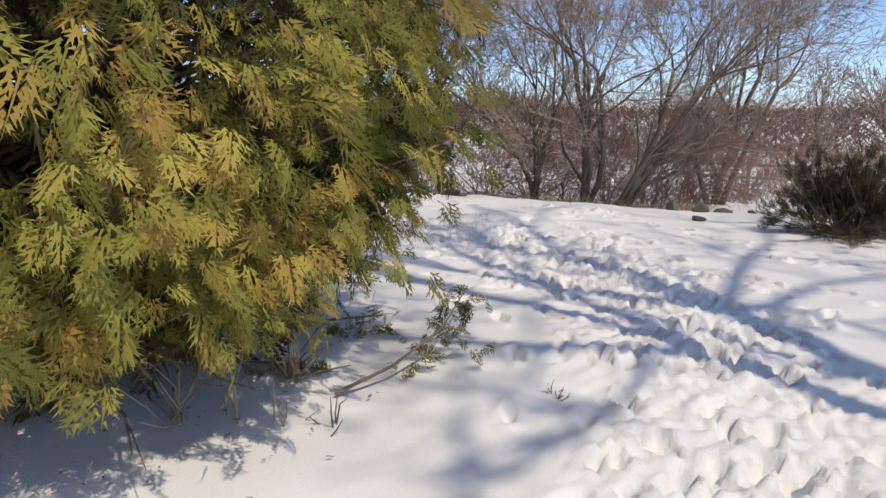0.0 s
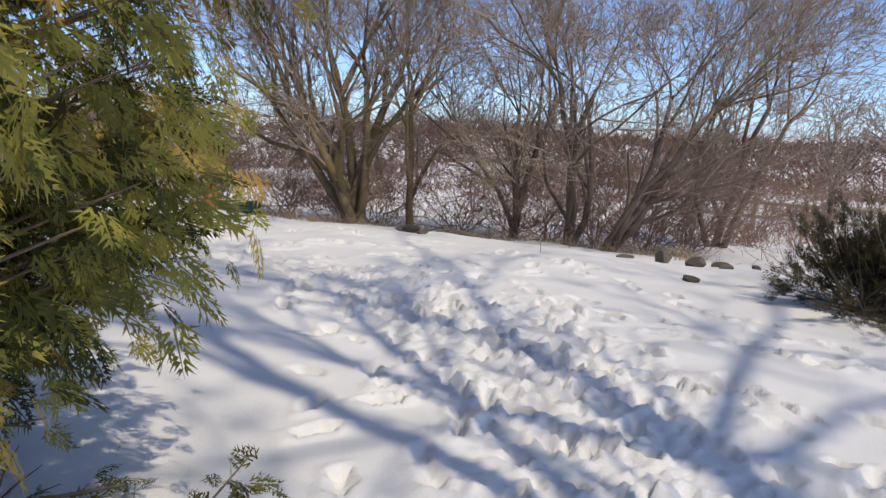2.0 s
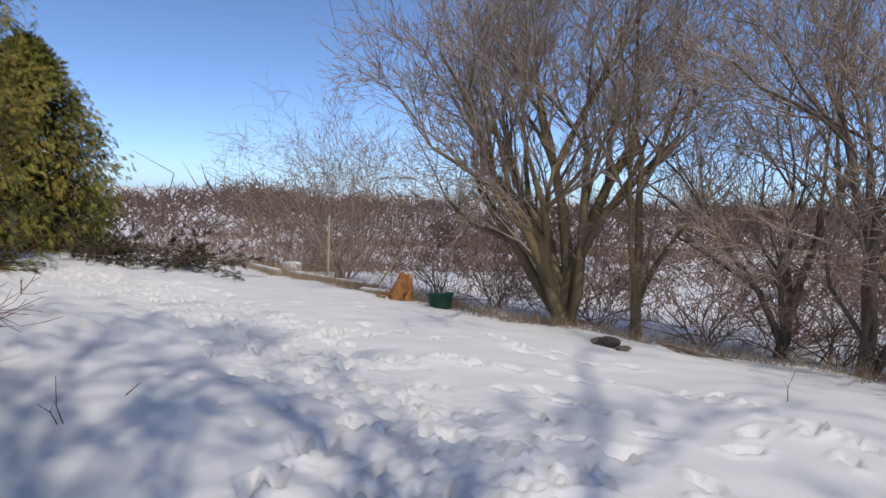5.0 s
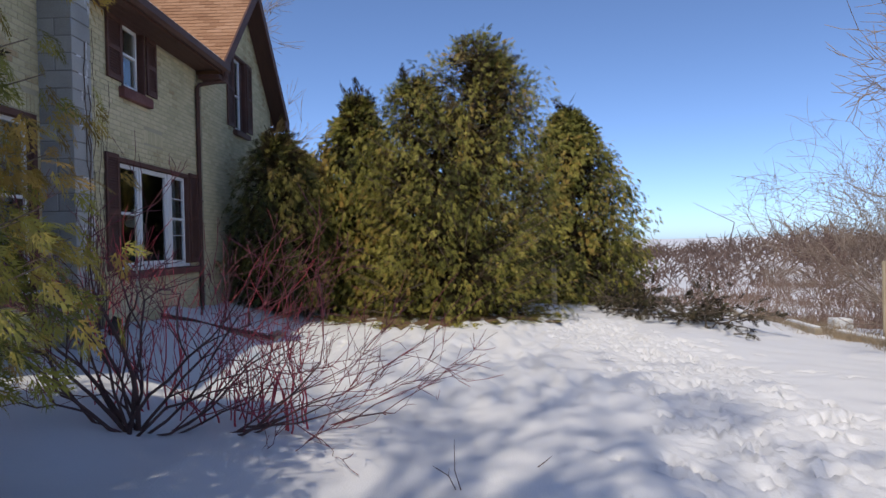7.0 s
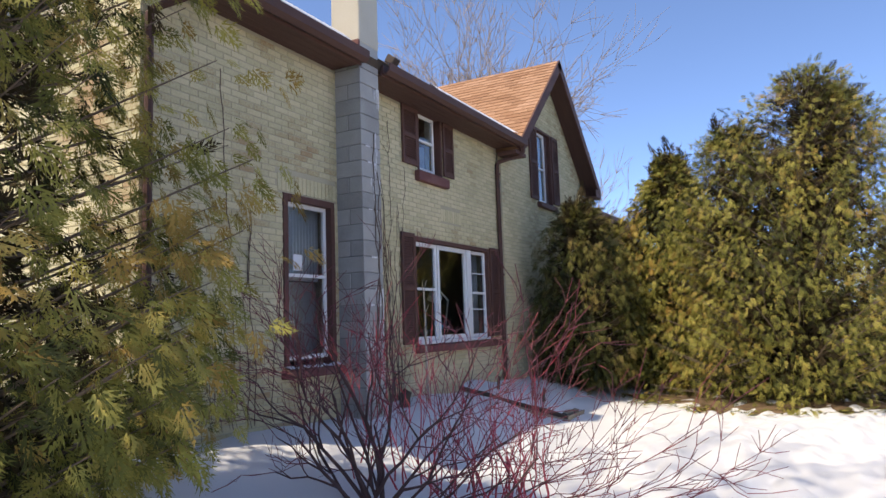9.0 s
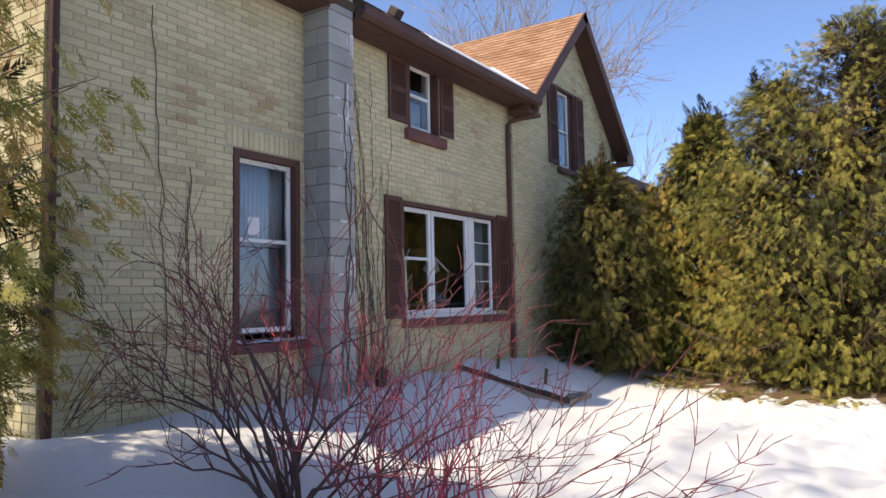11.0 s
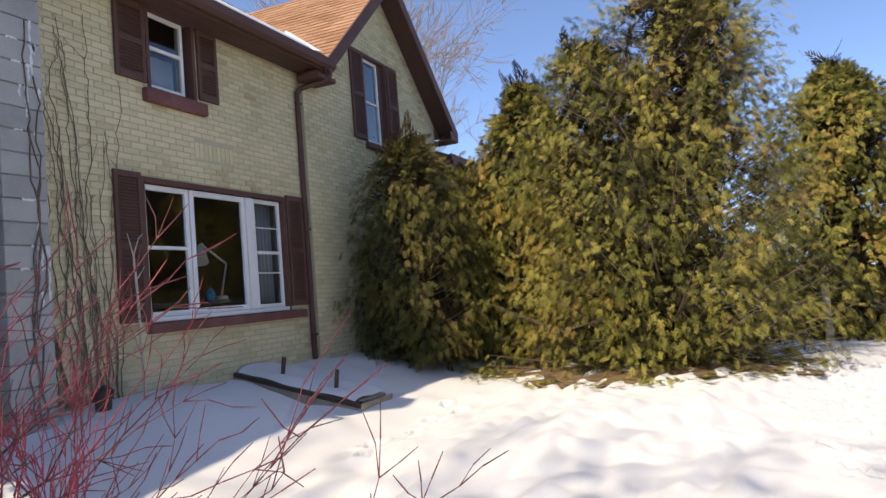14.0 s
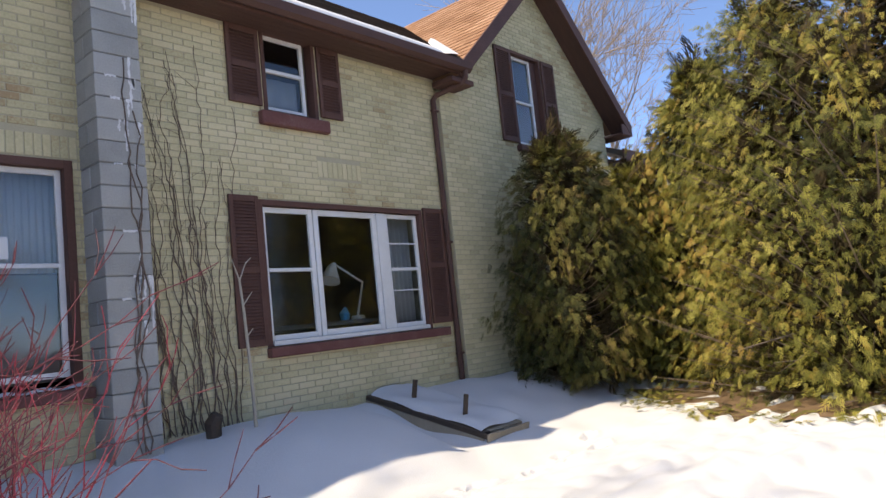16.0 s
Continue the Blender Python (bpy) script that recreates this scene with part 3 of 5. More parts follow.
def chimney():
    t = thing("chimney", "grey concrete block chimney with white lime stains", "chimney", (0.23, -0.2, 0.2))
    part("core", Geo().box(0.03, 0.43, -0.385, -0.004, 0.0, 6.2, 0.002), BLOCK_MORTAR, t)
    r = random.Random(3)
    z, j = 0.05, 0
    while z < 4.95:
        zz = z + 0.189
        if j % 2:
            cells = [(0.02, 0.44, -0.4, -0.207), (0.02, 0.44, -0.195, -0.006)]
        else:
            cells = [(0.02, 0.44, -0.4, -0.006)]
        for x0, x1, y0, y1 in cells:
            e = r.uniform(-0.002, 0.002)
            part("block", Geo().box(x0 + e, x1 + e, y0 + e, y1, z, zz, 0.006), BLOCK, t)
        z += 0.2
        j += 1
    # lime runs down the face below some joints
    for k in range(24):
        zc = 0.05 + 0.2 * r.randint(6, 22)
        x0 = min(0.425, r.gauss(0.34, 0.06))
        n, h = 9, r.uniform(0.04, 0.3)
        left = [(x0 - r.uniform(0.002, 0.026) * (1 - 0.6 * i / n), -0.4045, zc - h * i / (n - 1)) for i in range(n)]
        right = [(min(0.436, x0 + r.uniform(0.002, 0.026) * (1 - 0.6 * i / n)), -0.4045, zc - h * i / (n - 1)) for i in range(n)]
        part("lime_stain", Geo().put(left + right, [(i + 1, i + 1 + n, i + n, i) for i in range(n - 1)]), EFFLO, t, "white lime stain")
    for k in range(7):
        zc, x0 = 0.045 + 0.2 * r.randint(8, 21), r.uniform(0.1, 0.3)
        n, w = 9, r.uniform(0.08, 0.16)
        low = [(min(0.436, x0 + w * i / (n - 1)), -0.4045, zc - r.uniform(0.004, 0.02)) for i in range(n)]
        top = [(min(0.436, x0 + w * i / (n - 1)), -0.4045, zc + r.uniform(0.002, 0.012)) for i in range(n)]
        part("lime_stain", Geo().put(low + top, [(i, i + 1, i + 1 + n, i + n) for i in range(n - 1)]), EFFLO, t, "white lime stain")
    part("upper_shaft", Geo().box(0.012, 0.448, -0.408, 0.03, 4.98, 6.3, 0.012), PARGE, t, "cream rendered upper shaft")
    part("flashing", Geo().box(-0.03, 0.01, -0.42, -0.1, 4.82, 4.99, 0.004), SILL_RED, t, "red metal flashing")


chimney()


# ---- windows ----
def pane(parent, x0, x1, y, z0, z1):
    p = part("pane", Geo().box(x0, x1, y - 0.002, y + 0.002, z0, z1, 0.0004), GLASS, parent)
    p.visible_shadow = False
    return p


def sash(t, x0, x1, z0, z1, y, w=0.045, mid=None, bars=()):
    f = part("sash", Geo().box(x0, x0 + w, y, y + 0.04, z0, z1).box(x1 - w, x1, y, y + 0.04, z0, z1).box(x0 + w, x1 - w, y, y + 0.04, z1 - w, z1).box(x0 + w, x1 - w, y, y + 0.04, z0, z0 + w), WHITE, t, "white painted sash")
    lows = [z0 + w] + ([mid + 0.02] if mid else [])
    highs = ([mid - 0.02] if mid else []) + [z1 - w]
    if mid:
        part("rail", Geo().box(x0 + w, x1 - w, y - 0.006, y + 0.038, mid - 0.02, mid + 0.02), WHITE, t)
    for b in bars:
        part("glazing_bar", Geo().box(x0 + w, x1 - w, y + 0.004, y + 0.026, b - 0.008, b + 0.008, 0.002), WHITE, t)
    for a, b in zip(lows, highs):
        pane(t, x0 + w - 0.005, x1 - w + 0.005, y + 0.03, a - 0.005, b + 0.005)


def shutter(name, x0, x1, z0, z1, y, label):
    t = thing(name, label, "shutter", ((x0 + x1) / 2, y, z0), group="brown louvred shutters")
    w = 0.05
    part("frame", Geo().box(x0, x0 + w, y - 0.035, y, z0, z1).box(x1 - w, x1, y - 0.035, y, z0, z1).box(x0 + w, x1 - w, y - 0.035, y, z1 - 0.07, z1).box(x0 + w, x1 - w, y - 0.035, y, z0, z0 + 0.08).box(x0 + w, x1 - w, y - 0.035, y, (z0 + z1) / 2 - 0.035, (z0 + z1) / 2 + 0.035), BROWN, t)
    part("back_board", Geo().box(x0 + w, x1 - w, y - 0.008, y - 0.002, z0 + 0.08, z1 - 0.07, 0.001), BROWN, t)
    for lo, hi in ((z0 + 0.08, (z0 + z1) / 2 - 0.035), ((z0 + z1) / 2 + 0.035, z1 - 0.07)):
        n = int((hi - lo) / 0.034)
        for i in range(n):
            zc = lo + (i + 0.5) * (hi - lo) / n
            m = Matrix.Translation(((x0 + x1) / 2, y - 0.02, zc)) @ Matrix.Rotation(radians(-32), 4, "X")
            part("slat", Geo().box(-(x1 - x0) / 2 + w, (x1 - x0) / 2 - w, -0.004, 0.004, -0.017, 0.017, 0.002, m), BROWN, t)
    return t


def reveal(t, o, y, deep, mat, w=0.05):
    x0, x1, z0, z1 = o
    part("window_frame", Geo().box(x0, x0 + w, y, y + deep, z0, z1).box(x1 - w, x1, y, y + deep, z0, z1).box(x0 + w, x1 - w, y, y + deep, z1 - w, z1).box(x0 + w, x1 - w, y, y + deep, z0, z0 + 0.03), mat, t, "dark brown window frame")


def windows():
    # tall window
    t = thing("window_1", "tall white sash window in a brown frame with snow on the sill", "window", (-0.5, 0, 0.95), kind="structure")
    reveal(t, TALL, -0.022, 0.16, BROWN, 0.075)
    sash(t, TALL[0] + 0.075, TALL[1] - 0.075, TALL[2] + 0.1, TALL[3] - 0.075, 0.06, 0.05, mid=2.0)
    part("window_sill", Geo().box(TALL[0] - 0.05, TALL[1] + 0.06, -0.12, 0.03, 0.83, 0.925, 0.01), SILL_RED, t)
    # wide window
    t = thing("window_2", "wide white three-part window with a brown header", "window", (3.2, 0, 1.1), kind="structure")
    reveal(t, BIG, -0.022, 0.16, BROWN, 0.06)
    x = [1.93, 2.62, 3.66, 4.44]
    sash(t, 1.925, 2.64, 1.14, 2.63, 0.04, 0.06, mid=1.92)
    sash(t, 2.65, 3.66, 1.14, 2.63, 0.03, 0.07)
    part("mullion", Geo().box(3.665, 3.82, 0.015, 0.09, 1.14, 2.63), WHITE, t, "wide white mullion")
    sash(t, 3.825, 4.435, 1.14, 2.63, 0.04, 0.055, mid=1.9, bars=(2.24, 1.62))
    part("white_sill", Geo().box(1.93, 4.44, -0.03, 0.05, 1.085, 1.138), WHITE, t)
    part("window_sill", Geo().box(1.84, 4.78, -0.1, 0.0, 0.965, 1.075, 0.012), SILL_RED, t)
    # upper window
    t = thing("window_3", "small white upper sash window above a red-brown sill", "window", (2.4, 0, 3.75), kind="structure")
    reveal(t, UP, -0.018, 0.14, BROWN, 0.05)
    sash(t, 2.115, 2.72, 3.77, 4.67, 0.06, 0.045, mid=4.25)
    part("window_sill", Geo().box(1.97, 2.95, -0.09, 0.0, 3.56, 3.715, 0.012), SILL_RED, t)
    # gable window
    t = thing("window_4", "white sash window in the gable with a curtain", "window", (7.4, GY, 3.9), kind="structure")
    reveal(t, GAB, GY - 0.018, 0.16, BROWN, 0.05)
    sash(t, GAB[0] + 0.05, GAB[1] - 0.2, GAB[2] + 0.05, GAB[3] - 0.05, GY + 0.07, 0.05, mid=4.7)
    part("inner_jamb", Geo().box(GAB[1] - 0.198, GAB[1] - 0.052, GY + 0.06, GY + 0.12, GAB[2] + 0.032, GAB[3] - 0.052), BROWN, t)
    part("window_sill", Geo().box(GAB[0] - 0.06, GAB[1] + 0.06, GY - 0.1, GY, GAB[2] - 0.11, GAB[2] - 0.004, 0.01), BROWN, t)
    shutter("shutter", 1.60, 2.02, 3.77, 4.66, -0.012, "brown louvred shutter beside the small upper window")
    shutter("shutter", 2.86, 3.21, 3.77, 4.66, -0.012, "brown louvred shutter beside the small upper window")
    shutter("shutter", 1.49, 1.855, 1.10, 2.73, -0.012, "tall brown louvred shutter beside the wide window")
    shutter("shutter", 4.51, 4.90, 1.14, 2.73, -0.012, "tall brown louvred shutter beside the wide window")
    shutter("shutter", 6.53, 6.97, 3.93, 5.53, GY - 0.012, "brown louvred shutter on the gable")
    shutter("shutter", 7.91, 8.31, 3.97, 5.53, GY - 0.012, "brown louvred shutter on the gable")


windows()


def downspout(x, y0, ztop, zbot, label):
    t = thing("downspout", label, "downspout", (x, y0, zbot))
    g = Geo().tube([(x, y0, ztop), (x, y0, zbot + 0.12), (x, y0 - 0.05, zbot + 0.05), (x, y0 - 0.22, zbot)], 0.04, 8)
    part("pipe", g, BROWN_METAL, t)
    g = Geo().tube([(x + 0.24, EY - 0.06, EZ - 0.12), (x + 0.24, EY - 0.06, EZ - 0.22), (x + 0.2, EY - 0.0, EZ - 0.30), (x + 0.05, y0 - 0.02, ztop + 0.1), (x, y0, ztop + 0.02), (x, y0, ztop - 0.05)], 0.04, 8)
    part("elbow", g, BROWN_METAL, t)
    for z in (ztop - 0.15, (ztop + zbot) / 2, zbot + 0.5):
        part("strap", Geo().box(x - 0.06, x + 0.06, y0 - 0.045, y0 + 0.02, z, z + 0.03), BROWN_METAL, t)


downspout(4.95, -0.055, 4.3, 0.18, "brown metal downspout running down the brick wall")
downspout(-2.84, -0.055, 4.3, 0.12, "brown metal downspout at the house corner")


# ---- evergreen trees ----
def spray_template(pairs, subs, seed, wide=1.0):
    """A flat, fan-shaped cedar frond of unit length along +x, made of thin scaly branchlets."""
    r = random.Random(seed)
    v, f = [], []

    def blade(p, q, w):
        d = np.array(q) - np.array(p)
        n = np.array([-d[1], d[0]]) / (np.hypot(*d) + 1e-9) * w
        k = len(v)
        v.extend([tuple(np.array(p) + d * 0.2 - n), tuple(q), tuple(np.array(p) + d * 0.2 + n)])
        f.append((k, k + 1, k + 2))

    blade((0, 0), (1.0, 0), 0.022)
    for i in range(pairs):
        t = 0.06 + 0.8 * i / pairs
        for s in (-1, 1):
            tt = t + (0.06 if s > 0 else 0) + r.uniform(-0.03, 0.03)
            ln = (0.62 * (1 - tt) ** 0.9 + 0.06) * r.uniform(0.7, 1.15)
            a = radians(r.uniform(28, 50)) * s
            p, q = (tt, 0), (tt + ln * math.cos(a), ln * math.sin(a))
            blade(p, q, 0.03 if subs else 0.05)
            for j in range(max(0, subs - i // 2)):
                u = 0.22 + 0.6 * (j + r.uniform(-0.2, 0.2)) / max(1, subs)
                b = a + (radians(-38) if j % 2 else radians(36)) * r.uniform(0.7, 1.2)
                l2 = ln * (0.5 - 0.3 * u) * r.uniform(0.7, 1.2) + 0.03
                c = (p[0] + (q[0] - p[0]) * u, p[1] + (q[1] - p[1]) * u)
                blade(c, (c[0] + l2 * math.cos(b), c[1] + l2 * math.sin(b)), 0.027)
    curl = r.uniform(0.15, 0.4)
    v = np.array([(x, y * wide, -curl * x * x - 0.3 * y * y) for x, y in v])
    return v, np.array(f)


SPRAY_FINE, SPRAY_MID, SPRAY_COARSE = ([spray_template(p, s, 10 * p + k, w) for k in range(4)] for p, s, w in ((6, 3, 0.85), (6, 1, 0.74), (7, 0, 0.68)))


def place_sprays(templates, pos, axis, normal, size, tone=None):
    """Fronds at many places, as arrays; gives the tone of each face as well where tones are given."""
    axis = axis / (np.linalg.norm(axis, axis=1, keepdims=True) + 1e-9)
    side = np.cross(normal, axis)
    side /= np.linalg.norm(side, axis=1, keepdims=True) + 1e-9
    up = np.cross(axis, side)
    V, F, T, base = [], [], [], 0
    for k, (tv, tf) in enumerate(templates):
        i = np.arange(k, len(pos), len(templates))
        if not len(i):
            continue
        v = pos[i][:, None] + size[i][:, None, None] * (tv[None, :, 0:1] * axis[i][:, None] + tv[None, :, 1:2] * side[i][:, None] + tv[None, :, 2:3] * up[i][:, None])
        V.append(v.reshape(-1, 3))
        F.append((base + np.arange(len(i))[:, None, None] * len(tv) + tf[None]).reshape(-1, 3))
        base += len(i) * len(tv)
        if tone is not None:
            T.append(np.repeat(np.clip(np.asarray(tone)[i], 0, 1), len(tf)))
    if tone is None:
        return np.concatenate(V), np.concatenate(F)
    return np.concatenate(V), np.concatenate(F), np.concatenate(T)


def cedar(label, base, height, profile, limbs, per, template, seed, size=0.26, mat=None, lift=0.25, bare=12, group="", tops=((0, 0, 1.0),), rough=1.0, low=1.1, skew=0.0, bright=0.46, floor=0.12, thin=0.0, droop=0.6):
    """An arborvitae: trunk, limbs and a crown of drooping fronds in clumps. tops: leaders as offsets and share of the height."""
    r = np.random.RandomState(seed)
    bx, by = base
    bz = gz(bx, by) - 0.05
    t = thing("cedar_tree", label, "tree", (bx, by, bz), group=group)
    g = Geo()
    for ox, oy, share in tops:
        n = 7
        g.tube([(bx + ox * (i / (n - 1)) + 0.04 * r.normal() * (i > 0), by + oy * (i / (n - 1)) + 0.04 * r.normal() * (i > 0), bz + height * share * 0.97 * i / (n - 1)) for i in range(n)], [0.02 * height * (1 - i / n) + 0.012 for i in range(n)], 8)
    part("trunk", g, CBARK, t)
    zs, rs = zip(*profile)
    P0, P1, R0, R1 = [], [], [], []
    pos, axis, normal, siz, tone = [], [], [], [], []
    phase = r.uniform(0, 6.28, 8)
    for i in range(limbs):
        gap = r.uniform()
        ox, oy, share = tops[i % len(tops)] if i % 3 else tops[0]
        u = ((i + r.uniform()) / limbs) ** low
        a = i * 2.39996 + r.normal(0, 0.25)
        wob = 1 + rough * (0.1 * math.sin(3 * a + 9 * u + phase[0]) + 0.09 * math.sin(5 * a - 14 * u + phase[1]) + r.normal(0, 0.08))
        wob *= 1 + skew * math.cos(a - 4.07)
        if thin and u > 0.14 and gap < thin * max(0.0, math.cos(a + 0.75)) ** 1.5:
            continue
        if thin:
            wob *= 1 + 0.16 * max(0.0, math.cos(a + 0.95)) ** 2
        R = np.interp(u, zs, rs) * min(wob, 1.3 if thin else 1.2) * (1.0 if share == 1.0 else 0.75)
        z = bz + lift + u * (height * share - lift)
        out = np.array([math.cos(a), math.sin(a), 0.0])
        root = np.array([bx + ox * u, by + oy * u, max(bz + 0.15, z - 0.35 * R)])
        tip = np.array([bx + ox * u + out[0] * R, by + oy * u + out[1] * R, z + 0.12 * R * (u - 0.3)])
        mid = (root + tip) / 2 + np.array([0, 0, -0.06 * R])
        P0 += [root, mid]
        P1 += [mid, tip]
        R0 += [0.008 + 0.006 * R, 0.005 + 0.003 * R]
        R1 += [0.005 + 0.003 * R, 0.003]
        # Clump tone swings wide to put light and dark masses into the crown.
        clump = r.uniform(-0.42, 0.32) + 0.1 * math.sin(2 * a + 5 * u + phase[3])
        for k in range(per):
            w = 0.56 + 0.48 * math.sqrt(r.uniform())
            p = root + (tip - root) * w + np.clip(r.normal(0, 1, 3), -1.6, 1.6) * (0.05 + 0.06 * min(R, 1.6))
            p[2] = max(p[2], bz + floor)
            d = out * r.uniform(0.3, 1.0) + np.array([-out[1], out[0], 0]) * r.normal(0, 0.5) + np.array([0, 0, -droop + r.uniform(-0.6, 0.6) + (0.9 + droop) * max(0, u - 0.72) * 3])
            pos.append(p)
            axis.append(d)
            normal.append(np.array([r.normal(0, 0.7), r.normal(0, 0.7), 0.55]) + out * 0.5)
            siz.append(size * r.uniform(0.6, 1.3))
            # Shade put into the colour: fronds darken towards the trunk, tips stay light.
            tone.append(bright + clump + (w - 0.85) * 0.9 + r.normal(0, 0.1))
    v, f = tubes(P0, P1, R0, R1, 4)
    tagged(part("branchwork", (v, f), CBARK, t), kind="stuff")
    # Extra dark fronds inside the crown, added so its gaps look shaded.
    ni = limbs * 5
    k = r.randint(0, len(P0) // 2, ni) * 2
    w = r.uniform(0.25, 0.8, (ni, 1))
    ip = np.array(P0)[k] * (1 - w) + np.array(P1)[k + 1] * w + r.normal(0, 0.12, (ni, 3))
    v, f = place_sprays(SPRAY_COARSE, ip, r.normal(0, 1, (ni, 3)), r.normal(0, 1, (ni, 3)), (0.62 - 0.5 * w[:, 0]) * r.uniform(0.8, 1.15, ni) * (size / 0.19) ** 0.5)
    tagged(part("inner_foliage", (v, f), INNER, t, "near-black brown filler fronds, added as shade inside the crown"), kind="stuff")
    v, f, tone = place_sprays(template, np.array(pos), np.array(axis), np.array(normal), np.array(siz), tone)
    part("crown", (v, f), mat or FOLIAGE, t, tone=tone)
    for _ in range(bare):
        a = r.uniform(0, 6.28)
        R = rs[0] * r.uniform(0.8, 1.12)
        z = bz + r.uniform(0.1, 0.9)
        p = Vector((bx + math.cos(a) * R * 0.55, by + math.sin(a) * R * 0.55, z))
        q = Vector((bx + math.cos(a) * R, by + math.sin(a) * R, z + r.uniform(-0.25, 0.1)))
        m = p.lerp(q, 0.6) + Vector(r.normal(0, 0.05, 3))
        g = Geo().tube([p, m, q], [0.012, 0.008, 0.003], 5)
        g.tube([m, m + (q - p) * 0.25 + Vector(r.normal(0, 0.09, 3))], [0.005, 0.002], 4)
        part("dead_twig", g, BARK, t, "bare grey dead twig")
    return t


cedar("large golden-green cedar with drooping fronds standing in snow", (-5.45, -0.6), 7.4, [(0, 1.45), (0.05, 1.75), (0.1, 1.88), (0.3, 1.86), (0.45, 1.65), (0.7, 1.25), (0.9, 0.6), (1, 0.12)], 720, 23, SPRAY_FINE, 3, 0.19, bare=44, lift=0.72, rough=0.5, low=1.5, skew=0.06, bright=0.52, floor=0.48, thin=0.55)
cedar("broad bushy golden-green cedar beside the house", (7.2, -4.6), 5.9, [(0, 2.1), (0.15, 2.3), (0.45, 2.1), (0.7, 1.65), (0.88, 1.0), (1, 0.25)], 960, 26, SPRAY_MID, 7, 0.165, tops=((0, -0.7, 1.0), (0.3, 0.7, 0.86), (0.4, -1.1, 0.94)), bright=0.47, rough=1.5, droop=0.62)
cedar("tall rounded golden-brown cedar further along the yard", (12.0, -8.0), 5.3, [(0, 1.8), (0.2, 2.0), (0.5, 1.8), (0.8, 1.0), (1, 0.15)], 520, 26, SPRAY_COARSE, 9, 0.2, droop=0.6)
cedar("bushy bright green cedar behind the broad one", (8.7, -2.5), 5.0, [(0, 1.7), (0.3, 1.65), (0.6, 1.2), (0.85, 0.55), (1, 0.08)], 400, 24, SPRAY_COARSE, 11, 0.2, droop=0.8)
cedar("small cedar growing against the gable wall, shade put into its dark foliage", (6.3, -1.2), 3.55, [(0, 0.8), (0.3, 0.95), (0.6, 0.88), (0.85, 0.55), (1, 0.15)], 250, 24, SPRAY_MID, 13, 0.18, droop=0.9, mat=FOLIAGE_DARK)
cedar("small green cedar growing beside the gable wall", (8.0, -1.4), 3.2, [(0, 1.0), (0.3, 1.15), (0.6, 0.9), (0.85, 0.45), (1, 0.08)], 250, 24, SPRAY_MID, 17, 0.18, droop=0.8, mat=FOLIAGE)


# ---- bare trees and shrubs ----
def grow(r, p, d, length, rad, level, levels, out, spread=0.55, up=0.12, kids=(3, 5), bend=0.16, shrink=0.62):
    """Adds branches (points, radii, level) of a bare plant."""
    n = max(2, int(5 - level))
    pts, rads, ds = [p], [rad], [d]
    for i in range(n):
        d = d + r.normal(0, bend, 3) + np.array([0, 0, up])
        d = d / np.linalg.norm(d)
        p = p + d * (length / n)
        pts.append(p), rads.append(rad * (1 - 0.5 * (i + 1) / n)), ds.append(d)
    out.append((pts, rads, level))
    if level >= levels:
        return
    for k in range(r.randint(kids[0], kids[1] + 1)):
        j = r.randint(1, n + 1) if k else n
        dd = ds[j]
        side = r.normal(0, 1, 3)
        side -= dd * side.dot(dd)
        side /= np.linalg.norm(side) + 1e-9
        nd = dd + side * spread * r.uniform(0.6, 1.5)
        nd /= np.linalg.norm(nd)
        grow(r, pts[j], nd, length * shrink * r.uniform(0.7, 1.15), rads[j] * 0.72, level + 1, levels, out, spread, up, kids, bend, shrink)


def sticks_mesh(lines, n, minrad):
    p0 = [q for pts, _, _ in lines for q in pts[:-1]]
    p1 = [q for pts, _, _ in lines for q in pts[1:]]
    r0 = [max(q, minrad) for _, rads, _ in lines for q in rads[:-1]]
    r1 = [max(q, minrad * 0.6) for _, rads, _ in lines for q in rads[1:]]
    return tubes(p0, p1, r0, r1, n)


def bare_tree(label, base, stems, seed, bark=None, twig=None, levels=5, split=2, category="tree", name="bare_tree", minrad=0.004, joined=False, **kw):
    """stems: (direction, length, radius) of each stem from the base."""
    r = np.random.RandomState(seed)
    bx, by = base
    bz = gz(bx, by) - 0.08
    t = thing(name, label, category, (bx, by, bz))
    out = []
    for d, ln, rad in stems:
        d = np.array(d, float)
        grow(r, np.array([bx + r.normal(0, 0.12), by + r.normal(0, 0.12), bz]), d / np.linalg.norm(d), ln, rad, 0, levels, out, **kw)
    if joined:
        tagged(part("crown", sticks_mesh(out, 3, minrad), twig or TWIG, t), kind="stuff")
        return t
    for pts, rads, level in out:
        if level < split:
            part("limb" if level else "trunk" if category == "tree" else "stem", Geo().tube(pts, [max(q, minrad) for q in rads], 8 if level == 0 else 6), bark or BARK, t, smooth=True)
    tagged(part("crown", sticks_mesh([o for o in out if o[2] >= split], 3, minrad), twig or TWIG, t), kind="stuff")
    return t


